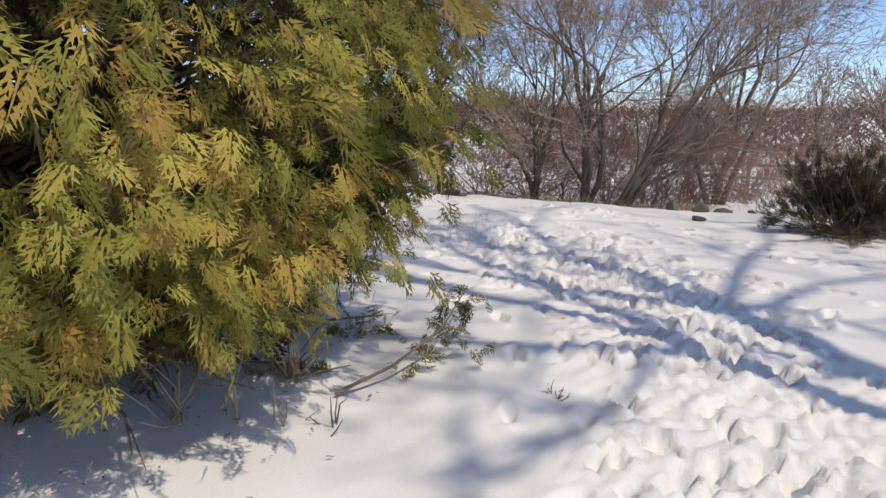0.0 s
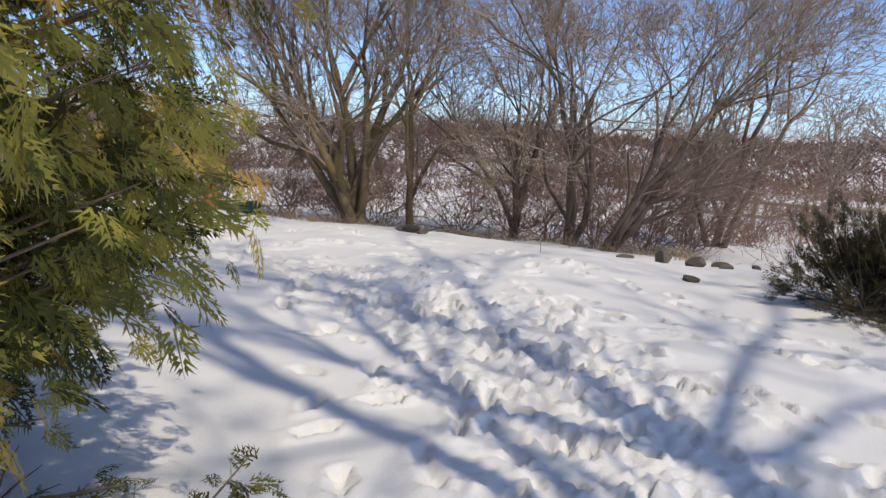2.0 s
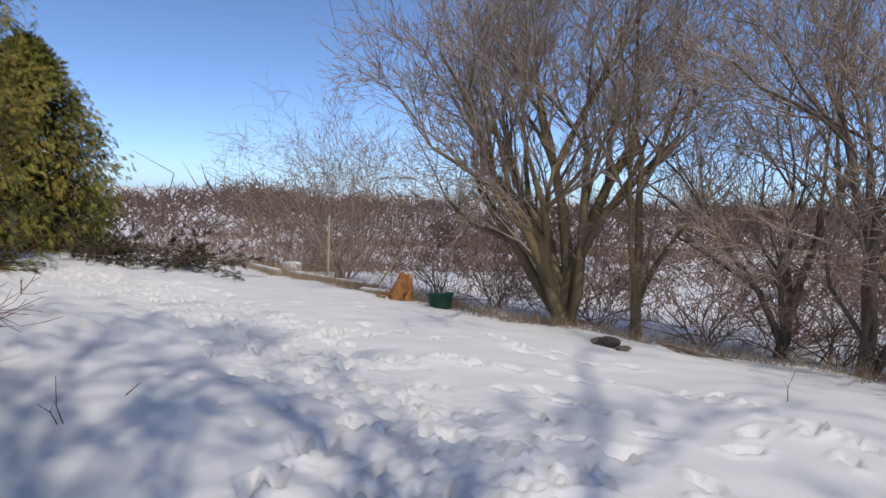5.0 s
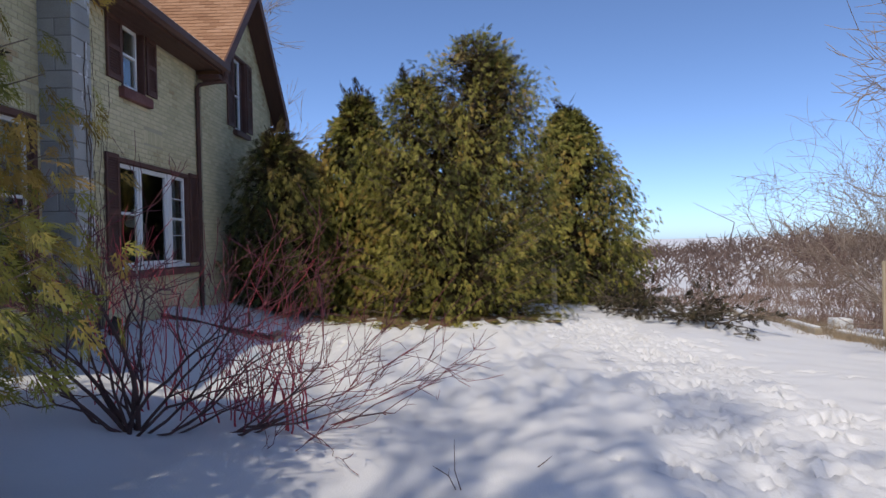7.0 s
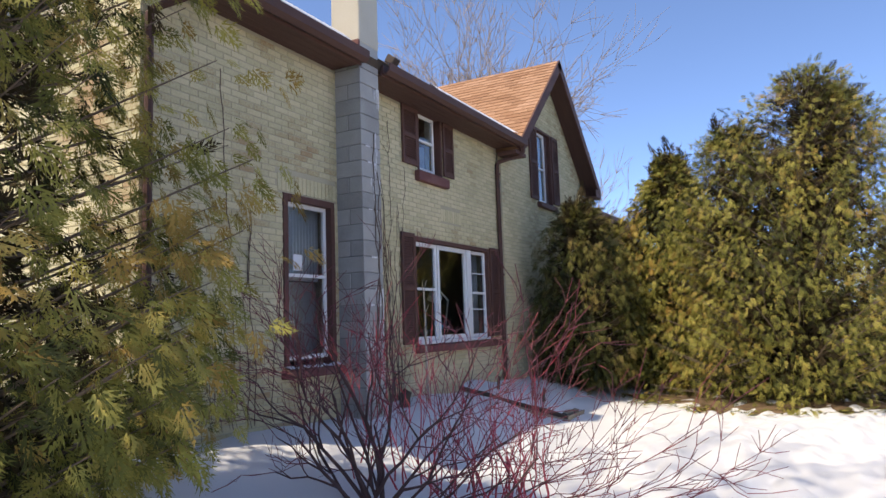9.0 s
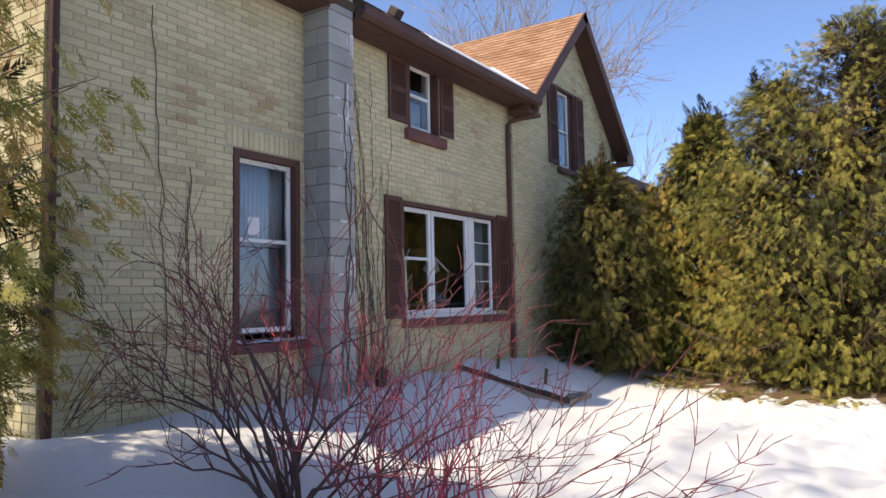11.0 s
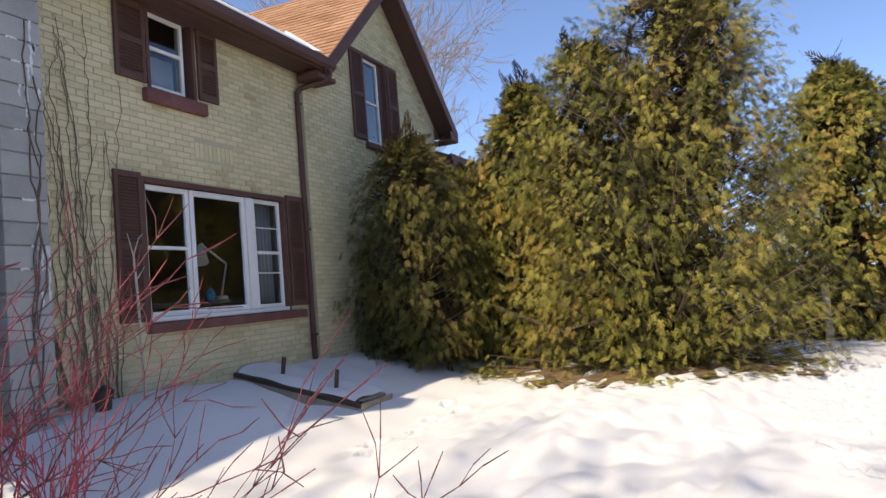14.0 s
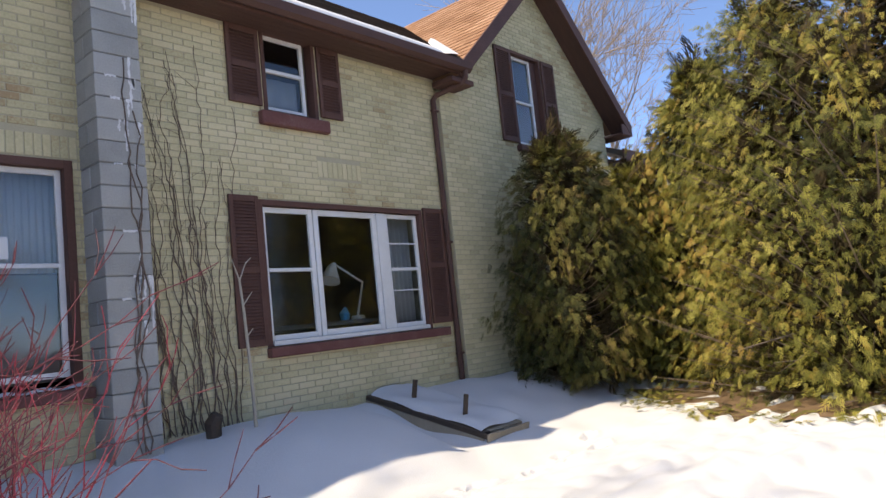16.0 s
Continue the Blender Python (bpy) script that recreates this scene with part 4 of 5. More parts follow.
bare_tree("great spreading bare willow with several leaning trunks", (-0.6, -14.0), [((0.55, 0.1, 1), 3.2, 0.15), ((0.25, -0.2, 1), 3.6, 0.15), ((-0.1, 0.1, 1), 3.8, 0.14), ((-0.35, 0, 1), 3.4, 0.12), ((0.95, 0.25, 1), 3.2, 0.13), ((0.8, -0.4, 1), 3.2, 0.13), ((0.05, 0.3, 1), 3.4, 0.1)], 21, WILLOW, TWIG, levels=5, split=2, kids=(3, 5), spread=0.6, up=0.08, shrink=0.68, minrad=0.006)
bare_tree("slim bare tree with a yellow-brown trunk", (-1.6, -14.6), [((-0.08, 0.0, 1), 3.4, 0.1), ((0.15, 0.1, 1), 3.0, 0.07)], 22, WILLOW, TWIG, levels=5, split=2, kids=(3, 4), up=0.12, shrink=0.68, minrad=0.006)
for i, (bx, by, stems, sd) in enumerate([(-3.8, -15.6, [((-0.1, 0, 1), 3.6, 0.09), ((0.25, 0.1, 1), 3.2, 0.07), ((-0.35, 0.2, 1), 3.0, 0.07), ((0.1, 0.3, 1), 2.6, 0.05)], 31), (-5.2, -15.2, [((-0.15, 0, 1), 3.6, 0.1), ((-0.5, 0.1, 1), 3.4, 0.08), ((0.3, 0, 1), 3.2, 0.07), ((-0.1, 0.3, 1), 2.6, 0.05)], 32), (-6.1, -15.0, [((-0.55, 0, 1), 3.6, 0.09), ((-0.8, 0.1, 1), 3.4, 0.08), ((-0.25, -0.2, 1), 3.4, 0.08), ((-1.1, 0.2, 0.9), 3.0, 0.06)], 33), (-8.1, -19.8, [((0.1, 0, 1), 3.8, 0.11), ((-0.3, 0, 1), 3.6, 0.1), ((0.4, 0.1, 1), 3.4, 0.08)], 34)]):
    bare_tree("bare many-stemmed tree leaning over the edge of the yard", (bx, by), stems, sd, BARK, TWIG, levels=5, split=2, kids=(3, 5), spread=0.6, up=0.08, shrink=0.66, minrad=0.006)

bare_tree("tall spreading bare tree whose crown shades the yard", (-13.5, 0.1), [((0.03, 0.0, 1), 15.5, 0.2), ((0.1, -0.08, 1), 13, 0.15)], 72, BARK, TWIG, levels=4, split=2, kids=(5, 6), spread=0.5, up=0.05, bend=0.07, shrink=0.46, minrad=0.018)


def shrub(label, base, count, height, seed, mat, lean=0.35, rad=0.012, levels=3, name="shrub", joined=True):
    r = np.random.RandomState(seed)
    stems = [((r.normal(0, lean), r.normal(0, lean), 1), height * r.uniform(0.35, 0.6), rad * r.uniform(0.6, 1.2)) for _ in range(count)]
    return bare_tree(label, base, stems, seed + 1, mat, mat, levels=levels, split=1, category="shrub", name=name, minrad=0.005, joined=joined, kids=(3, 4), spread=0.7, up=0.03, bend=0.24, shrink=0.72)


shrub("clump of slender bare saplings at the yard's edge", (7.6, -14.7), 22, 4.8, 41, TWIG, 0.24, 0.026, 4, joined=False)
shrub("low bare brown shrub in the snow", (4.6, -15.5), 14, 2.4, 43, THICKET, 0.4, 0.016, 3)
shrub("low bare brown shrub in the snow", (1.9, -14.8), 16, 2.4, 44, THICKET, 0.45, 0.016, 3)
shrub("low bare brown shrub in the snow", (12.5, -15.5), 14, 2.6, 45, THICKET, 0.4, 0.02, 3)
for k, (x, y) in enumerate([(-2.6, -15.4), (-3.6, -16.4), (-4.6, -16.0), (-5.6, -16.6), (-6.8, -16.2), (-7.6, -17.2), (-0.2, -15.6), (0.9, -15.8), (-9.0, -21.0), (-3.0, -18.0), (-6.2, -18.4), (-7.4, -19.6)]):
    shrub("tangled red-brown thicket of bare twigs", (x, y), 15, 3.4, 60 + k, THICKET, 0.65, 0.018, 3, name="thicket")


# ---- red-twig dogwood ----
def dogwood(label, stems, seed, old, young, young_label, split=1, up=0.12, spread=0.6):
    """stems: (base x, base y, direction, length, radius, kids) of each main stem."""
    r = np.random.RandomState(seed)
    bx, by = stems[0][0], stems[0][1]
    t = thing("dogwood_shrub", label, "shrub", (bx, by, gz(bx, by) - 0.05))
    out = []
    for x, y, d, ln, rad, kids, levels in stems:
        x, y = x + r.normal(0, 0.06), y + r.normal(0, 0.06)
        d = np.array(d) + r.normal(0, 0.1, 3)
        grow(r, np.array([x, y, gz(x, y) - 0.05]), d / np.linalg.norm(d), ln * r.uniform(0.85, 1.15), rad, 0, levels, out, spread=spread, up=up, kids=kids, bend=0.19, shrink=0.62)
    for pts, rads, level in out:
        if level < split:
            part("stem", Geo().tube(pts, [max(q, 0.004) for q in rads], 7), old, t, "dark brown older stem", smooth=True)
    tagged(part("crown", sticks_mesh([o for o in out if o[2] >= split], 4, 0.0032), young, t, young_label), kind="stuff")


def dogwoods():
    r = np.random.RandomState(8)
    fan = [(-2.15, -1.95, (r.normal(0, 0.3), -1.9 + 3.8 * (i + 0.5) / 9 + r.normal(0, 0.1), 1.0), 1.1, r.uniform(0.013, 0.021), (3, 4), 3) for i in range(9)]
    fan += [(-2.1, -1.95, (0.02, 0.12, 1), 1.3, 0.024, (3, 4), 3), (-2.15, -1.9, (-0.1, 0.5, 1), 1.25, 0.022, (3, 4), 3), (-2.2, -1.95, (-0.15, 1.0, 0.9), 1.25, 0.02, (3, 4), 3)]
    dogwood("old many-stemmed dogwood shrub with bare dark purple branches", fan, 81, DOG_OLD, DOG_DARK, "dark purple-red twigs", split=2, up=0.11, spread=0.68)
    low = [(-2.1, -2.1 - 0.3 * (i % 3), (r.normal(-0.12, 0.32), -1.0, r.uniform(0.05, 0.3)), r.uniform(1.0, 1.4), r.uniform(0.009, 0.015), (2, 4), 3) for i in range(12)]
    dogwood("spreading dogwood shrub with low arching branches over the snow", low, 82, DOG_OLD, DOG_MIX, "dull red twigs", up=0.06, spread=0.5)
    young = [(-1.85 + r.normal(0, 0.2), -2.95 + r.normal(0, 0.36), (r.normal(-0.04, 0.14), r.normal(-0.04, 0.2), 1.0), r.uniform(0.45, 0.7), r.uniform(0.007, 0.011), (2, 3), 2) for i in range(22)]
    dogwood("young red-twig dogwood shrub with upright crimson shoots", young, 83, DOG_RED, DOG_RED, "bright crimson shoots", up=0.16, spread=0.3)
    stray = [(-1.35 + r.normal(0, 0.2), -1.9 + r.normal(0, 0.3), (r.normal(-0.1, 0.15), r.normal(-0.05, 0.22), 1.0), r.uniform(0.8, 1.05), r.uniform(0.006, 0.010), (2, 3), 2) for i in range(15)]
    dogwood("red-twig dogwood suckers growing near the chimney", stray, 84, DOG_RED, DOG_RED, "crimson shoots", up=0.16, spread=0.3)


dogwoods()


# ---- juniper and stones ----
def juniper():
    r = np.random.RandomState(12)
    bx, by = -10.05, -8.35
    bz = gz(bx, by) - 0.03
    t = thing("juniper_shrub", "dark spiky low juniper shrub in the snow", "shrub", (bx, by, bz))
    P0, P1, R0, R1, pos, axis, nor, siz, tone = [], [], [], [], [], [], [], [], []
    for i in range(120):
        a, e = r.uniform(0, 6.28), r.uniform(0.08, 1.3)
        d = np.array([math.cos(a) * math.cos(e), math.sin(a) * math.cos(e), math.sin(e)])
        ln = r.uniform(0.6, 1.2)
        p = np.array([bx, by, bz + 0.05]) + np.array([r.normal(0, 0.2), r.normal(0, 0.2), 0])
        q = p + d * ln
        P0.append(p), P1.append(q), R0.append(0.012), R1.append(0.003)
        for k in range(22):
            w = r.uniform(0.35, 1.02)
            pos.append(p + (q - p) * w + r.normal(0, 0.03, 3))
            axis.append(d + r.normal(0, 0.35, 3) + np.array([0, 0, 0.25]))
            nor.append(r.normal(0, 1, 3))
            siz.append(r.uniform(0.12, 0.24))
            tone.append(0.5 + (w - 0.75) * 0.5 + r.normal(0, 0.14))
    tagged(part("branchwork", tubes(P0, P1, R0, R1, 4), BARK, t), kind="stuff")
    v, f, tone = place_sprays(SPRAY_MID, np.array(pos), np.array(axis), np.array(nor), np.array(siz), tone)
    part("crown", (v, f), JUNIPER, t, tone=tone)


juniper()

# ---- far land ----
def far_woods():
    r = np.random.RandomState(77)
    P0, P1, R0, R1 = [], [], [], []
    for k in range(1900):
        a = r.uniform(radians(-150), radians(25))
        dist = r.uniform(44, 80) if k < 620 else r.uniform(80, 200)
        x, y = dist * math.cos(a), dist * math.sin(a) - 4
        if -8 < y and x < 45 or y > -22 and x < 24:
            continue
        z = float(ground_base(x, y)) - 0.2
        h = r.uniform(0.9, 1.9) * (0.7 + dist / 80) if dist < 80 else r.uniform(2.0, 5.0) * (1 + 0.4 * math.sin(a * 9) + 0.2 * math.sin(a * 23))
        w = h * r.uniform(0.35, 0.8)
        rr = 0.00065 * dist
        for s in range(9):
            b = np.array([x + r.normal(0, w * 0.6), y + r.normal(0, w * 0.6), z + h * r.uniform(0, 0.35)])
            m = b + np.array([r.normal(0, 0.3), r.normal(0, 0.3), r.uniform(0.15, 0.6)]) * h
            P0 += [b, m]
            P1 += [m, m + np.array([r.normal(0, 0.28), r.normal(0, 0.28), r.uniform(0.0, 0.4)]) * h]
            R0 += [rr * 1.4, rr]
            R1 += [rr, rr * 0.4]
    ob = part("far_woods", tubes(P0, P1, R0, R1, 3), FARBRUSH)
    tagged(ob, "distant belt of bare red-brown brush and trees", "woods", kind="stuff")


far_woods()
for k, (x, y) in enumerate([(10, -22), (14, -27), (19, -24), (5, -24), (0, -23), (24, -19), (22, -31), (-2, -28), (8, -31), (15, -18.5), (18, -14), (28, -26), (-7, -27), (-12, -33), (-14, -26), (30, -14), (13, -21)]):
    shrub("low bare red-brown brush in the snowy field", (x, y), 12, 2.2 + 0.5 * (k % 3), 160 + 2 * k, THICKET, 0.8, 0.024, 2 + k % 2, name="field_brush")
for k, (x, y) in enumerate([(-11.5, -30), (-15, -34), (25, -38), (12, -44)]):
    bare_tree("bare tree standing in the distant field", (x, y), [((0.05, 0, 1), 2.6, 0.12), ((0.2, 0.1, 1), 2.2, 0.09)], 200 + k, BARK, TWIG, levels=4, split=2, kids=(3, 5), spread=0.5, up=0.1, shrink=0.66, minrad=0.014)
bare_tree("tall bare tree rising behind the house roof", (21.4, 8.0), [((-0.02, 0, 1), 7.4, 0.22), ((0.1, 0.18, 1), 7.0, 0.17), ((0.1, -0.25, 1), 7.0, 0.16), ((-0.1, 0.4, 1), 6.4, 0.14)], 91, BARK, TWIG, levels=4, split=2, kids=(5, 7), spread=0.5, up=0.08, shrink=0.66, minrad=0.012)


def rail_fence():
    t = thing("rail_fence", "low weathered wooden post and rail fence in the snow", "fence", (-14, -28.5, -1.7))
    for i in range(8):
        x = -20 + i * 2.2
        y = -28.4 + 0.12 * i
        z = gz(x, y)
        part("post", Geo().box(x - 0.07, x + 0.07, y - 0.07, y + 0.07, z - 0.3, z + 1.05, 0.015), WOOD, t)
        if i < 7:
            for h in (0.35, 0.85):
                z2 = gz(x + 2.2, y + 0.12)
                part("rail", Geo().tube([(x, y, z + h), (x + 2.2, y + 0.12, z2 + h)], 0.06, 6), WOOD, t)


rail_fence()


def field_grass():
    r = np.random.RandomState(55)
    P0, P1, R0, R1 = [], [], [], []
    n = 0
    while n < 1300:
        a, dist = r.uniform(radians(-125), radians(-5)), 14 + 46 * r.uniform() ** 0.8
        x, y = -4 + dist * math.cos(a), -4 + dist * math.sin(a)
        if y > -15 and x < 13 or waves(np.array(x), np.array(y), 9, 17) < -0.05:
            continue
        n += 1
        z = float(ground_base(x, y) + 0.2 * waves(np.array(x), np.array(y), 14, 4)) - 0.1
        for k in range(13):
            p = np.array([x + r.normal(0, 0.6), y + r.normal(0, 0.6), z])
            d = np.array([r.normal(0, 0.45), r.normal(0, 0.45), r.uniform(0.4, 1.1)])
            P0.append(p), P1.append(p + d * r.uniform(0.3, 1.0)), R0.append(0.00075 * dist), R1.append(0.0003 * dist)
    ob = part("field_grass", tubes(P0, P1, R0, R1, 3), THICKET)
    tagged(ob, "dry brown weeds standing out of the snowy field", "grass", kind="stuff")


field_grass()
t = thing("distant_mast", "slim white mast far beyond the field", "mast", (60, -83, -1))
part("pole", Geo().tube([(60, -83, -1.5), (60, -83, 6.2)], [0.28, 0.2], 8), POLE_WHITE, t)


# ---- things along the yard's edge ----
def loose(name, geo, mat, label, category, group="", smooth=False):
    return tagged(part(name, geo, mat, None, smooth=smooth), label, category, group)


def rock(x, y, sx, sy, sz, seed, label):
    r = np.random.RandomState(seed)
    bm = bmesh.new()
    bmesh.ops.create_icosphere(bm, subdivisions=2, radius=1)
    cut = [(Vector(r.normal(0, 1, 3)).normalized(), r.uniform(0.45, 0.8)) for _ in range(6)]
    for v in bm.verts:
        for n, d in cut:
            e = v.co.dot(n) - d
            if e > 0:
                v.co -= n * e
        v.co += Vector(r.normal(0, 0.03, 3))
    z = gz(x, y)
    vs = [(x + v.co.x * sx, y + v.co.y * sy, z + v.co.z * sz + sz * 0.35) for v in bm.verts]
    g = Geo().put(vs, [[v.index for v in f.verts] for f in bm.faces])
    bm.free()
    return loose("field_stone", g, STONE, label, "stone", "stones in the snow")


for i, (x, y, a, b, c) in enumerate([(-7.68, -11.0, 0.14, 0.11, 0.16), (-8.15, -10.7, 0.16, 0.12, 0.12), (-7.15, -10.75, 0.14, 0.1, 0.07), (-8.5, -11.1, 0.16, 0.1, 0.07), (-8.55, -10.7, 0.12, 0.08, 0.05), (-8.2, -8.95, 0.13, 0.09, 0.06), (-8.95, -11.4, 0.09, 0.07, 0.06)]):
    rock(x, y, a, b, c, 300 + i, "dark grey-brown field stone poking out of snow")
for i, (x, y, a, b, c) in enumerate([(-3.2, -11.2, 0.17, 0.12, 0.07), (-3.45, -11.1, 0.2, 0.14, 0.1), (-3.68, -11.05, 0.13, 0.1, 0.05), (-2.95, -11.6, 0.12, 0.07, 0.025)]):
    rock(x, y, a, b, c, 320 + i, "flat brown stone half buried in snow")


def stick_pile():
    r = np.random.RandomState(14)
    t = thing("stick_pile", "small pile of dead grey sticks on snow", "sticks", (-4.1, -12.6, gz(-4.1, -12.6)))
    for i in range(11):
        p = Vector((-3.55 - r.uniform(0, 0.35), -11.95 - r.uniform(0, 0.3), 0))
        q = p + Vector((-r.uniform(0.15, 0.6), -r.uniform(0.2, 0.75), 0))
        p.z, q.z = gz(p.x, p.y) + r.uniform(0.02, 0.1), gz(q.x, q.y) + r.uniform(0.01, 0.06)
        m = p.lerp(q, 0.5) + Vector(r.normal(0, 0.03, 3))
        part("stick", Geo().tube([p, m, q], [0.016, 0.011, 0.004], 5), BARK, t)


stick_pile()


def stump():
    """A leaning, split and rotten block of orange heartwood with splinters at its foot."""
    r = np.random.RandomState(15)
    x, y = 1.72, -11.85
    z = gz(x, y) - 0.05
    t = thing("split_stump", "split orange-brown rotten stump leaning in the snow", "stump", (x, y, z))
    n, rows = 14, 7
    vs = []
    for j in range(rows):
        u = j / (rows - 1)
        for k in range(n):
            a = 2 * math.pi * k / n
            q = (0.3 - 0.17 * u) * (1 + 0.16 * math.sin(3 * a + 1) + 0.1 * math.sin(7 * a) + r.normal(0, 0.04))
            vs.append((x + q * math.cos(a) * 0.8 - 0.02 * u, y + q * math.sin(a) - 0.12 * u, z + 0.5 * u + (r.normal(0, 0.05) if j == rows - 1 else r.normal(0, 0.012))))
    fs = [(j * n + k, j * n + (k + 1) % n, (j + 1) * n + (k + 1) % n, (j + 1) * n + k) for j in range(rows - 1) for k in range(n)] + [tuple(range((rows - 1) * n, rows * n))]
    part("block", Geo().put(vs, fs), ROTTEN, t)
    for i in range(9):
        a = r.uniform(0, 6.28)
        p = Vector((x + 0.22 * math.cos(a), y + 0.28 * math.sin(a), z + r.uniform(0.05, 0.2)))
        part("splinter", Geo().tube([p, p + Vector((0.16 * math.cos(a), 0.16 * math.sin(a) + 0.05, r.uniform(-0.06, 0.12)))], [0.03, 0.008], 5), ROTTEN if i % 3 else BARK, t)


stump()


def tub():
    x, y = 0.86, -12.15
    z = gz(x, y) - 0.03
    t = thing("plastic_tub", "dark green plastic tub tipped in the snow", "tub", (x, y, z))
    m = Matrix.Translation((x, y, z)) @ Matrix.Rotation(radians(9), 4, "Y")
    n = 28
    rings = [(0.18, 0.0), (0.195, 0.02), (0.235, 0.27), (0.255, 0.275), (0.255, 0.3), (0.225, 0.3), (0.18, 0.05), (0.0, 0.05)]
    vs = [(math.cos(2 * math.pi * k / n) * a, math.sin(2 * math.pi * k / n) * a, h) for a, h in rings for k in range(n)]
    fs = [(i * n + k, i * n + (k + 1) % n, (i + 1) * n + (k + 1) % n, (i + 1) * n + k) for i in range(len(rings) - 1) for k in range(n)]
    fs.append(tuple(reversed(range(n))))
    part("body", Geo().put(vs, fs, m), GREENP, t, smooth=True)
    for s in (-1, 1):
        part("handle", Geo().tube([m @ Vector((0.245 * s, -0.07, 0.28)), m @ Vector((0.29 * s, -0.05, 0.255)), m @ Vector((0.29 * s, 0.05, 0.255)), m @ Vector((0.245 * s, 0.07, 0.28))], 0.014, 6), GREENP, t)
    part("soil", Geo().tube([m @ Vector((0, 0, 0.22)), m @ Vector((0, 0, 0.25))], [0.21, 0.2], 20), SOIL, t, "dark frozen soil")



tub()
z = gz(9.9, -7.22)
loose("fence_post", Geo().box(9.84, 9.96, -7.28, -7.16, z - 0.2, z + 1.0, 0.012), WOOD, "pale weathered wooden post beside the cedar", "post")
z = gz(5.8, -13.0)
loose("stake", Geo().box(5.775, 5.825, -13.03, -12.98, z - 0.2, 0.84, 0.006), YELLOW_WOOD, "pale new wooden stake standing upright in snow", "stake")
loose("leaning_pole", Geo().tube([(6.0, -14.6, gz(6.0, -14.6) - 0.1), (5.95, -16.0, 0.56)], [0.035, 0.03], 7), YELLOW_WOOD, "long pale pole leaning into the brush", "pole")
loose("thin_branch", Geo().tube([(1.3, -12.3, gz(1.3, -12.3) + 0.12), (0.2, -12.9, gz(0.2, -12.9) + 0.3)], [0.012, 0.008], 5), BARK, "thin bare branch lying beside the tub", "branch")
for i, (x, y, ln, rot, w) in enumerate([(4.6, -12.9, 1.3, 12, 0.2), (5.9, -12.6, 1.5, 5, 0.22), (3.3, -12.7, 1.2, 20, 0.18), (7.4, -12.2, 1.6, -4, 0.16), (9.2, -11.6, 1.5, -14, 0.16)]):
    z = gz(x, y)
    m = Matrix.Translation((x, y, z)) @ Matrix.Rotation(radians(rot), 4, "Z") @ Matrix.Rotation(radians(2 - i), 4, "X")
    loose("garden_timber", Geo().box(-ln / 2, ln / 2, -w / 2, w / 2, -0.04, 0.11, 0.015, m), WOOD, "weathered timber edging a raised garden bed", "timber", "garden edging timbers")
    loose("timber_snow", Geo().box(-ln / 2 + 0.06, ln / 2 - 0.08, -w / 2 + 0.01, w / 2 - 0.02, 0.111, 0.15, 0.018, m), SNOW, "snow lying on a garden timber", "snow")
x, y = 8.1, -13.4
loose("white_block", Geo().box(x - 0.2, x + 0.2, y - 0.2, y + 0.2, gz(x, y) - 0.05, gz(x, y) + 0.34, 0.03), WHITE, "white plastic box standing in the snow", "box")


def brush_pile():
    r = np.random.RandomState(19)
    t = thing("brush_pile", "pile of cut cedar boughs and brown branches", "brush", (7.5, -9.3, gz(7.5, -9.3)))
    P0, P1, R0, R1, pos, ax, no, si, to = [], [], [], [], [], [], [], [], []
    for i in range(170):
        u = r.uniform()
        x, y = 9.6 - 4.6 * u + r.normal(0, 0.3), -8.4 - 1.2 * u + r.normal(0, 0.25)
        z = gz(x, y) + r.uniform(0, 0.28)
        d = np.array([r.normal(-0.6, 0.6), r.normal(-0.1, 0.6), r.normal(0.12, 0.2)])
        d /= np.linalg.norm(d)
        ln = r.uniform(0.5, 1.1)
        p = np.array([x, y, z])
        P0.append(p), P1.append(p + d * ln), R0.append(0.014), R1.append(0.004)
        for k in range(7):
            w = r.uniform(0.3, 1)
            pos.append(p + d * ln * w), ax.append(d + r.normal(0, 0.5, 3)), no.append(np.array([r.normal(0, 0.5), r.normal(0, 0.5), 1])), si.append(r.uniform(0.14, 0.26)), to.append(r.uniform(0.05, 0.5) + (0.4 if u < 0.5 and r.uniform() < 0.4 else 0))
    tagged(part("branchwork", tubes(P0, P1, R0, R1, 4), BARK, t), kind="stuff")
    v, f, to = place_sprays(SPRAY_COARSE, np.array(pos), np.array(ax), np.array(no), np.array(si), to)
    tagged(part("foliage", (v, f), JUNIPER, t, tone=to), kind="stuff")


brush_pile()


def edge_grass():
    r = np.random.RandomState(51)
    P0, P1, R0, R1 = [], [], [], []
    for i in range(260):
        u = r.uniform()
        if u < 0.7:
            x, y = 9.5 - 10.5 * u / 0.7 + r.normal(0, 0.3), -12.4 - 0.5 * u / 0.7 + r.normal(0, 0.35)
        else:
            x, y = -1.0 - 7.0 * (u - 0.7) / 0.3, -13.9 - 1.2 * (u - 0.7) / 0.3 + r.normal(0, 0.5)
        z = gz(x, y) - 0.02
        for k in range(14):
            p = np.array([x + r.normal(0, 0.12), y + r.normal(0, 0.12), z])
            d = np.array([r.normal(0, 0.5), r.normal(0, 0.5), r.uniform(0.4, 1.0)])
            P0.append(p), P1.append(p + d * r.uniform(0.12, 0.42)), R0.append(0.006), R1.append(0.002)
    ob = part("edge_grass", tubes(P0, P1, R0, R1, 3), DRYGRASS)
    tagged(ob, "matted dry tan grass along the yard's edge", "grass", kind="stuff")


edge_grass()


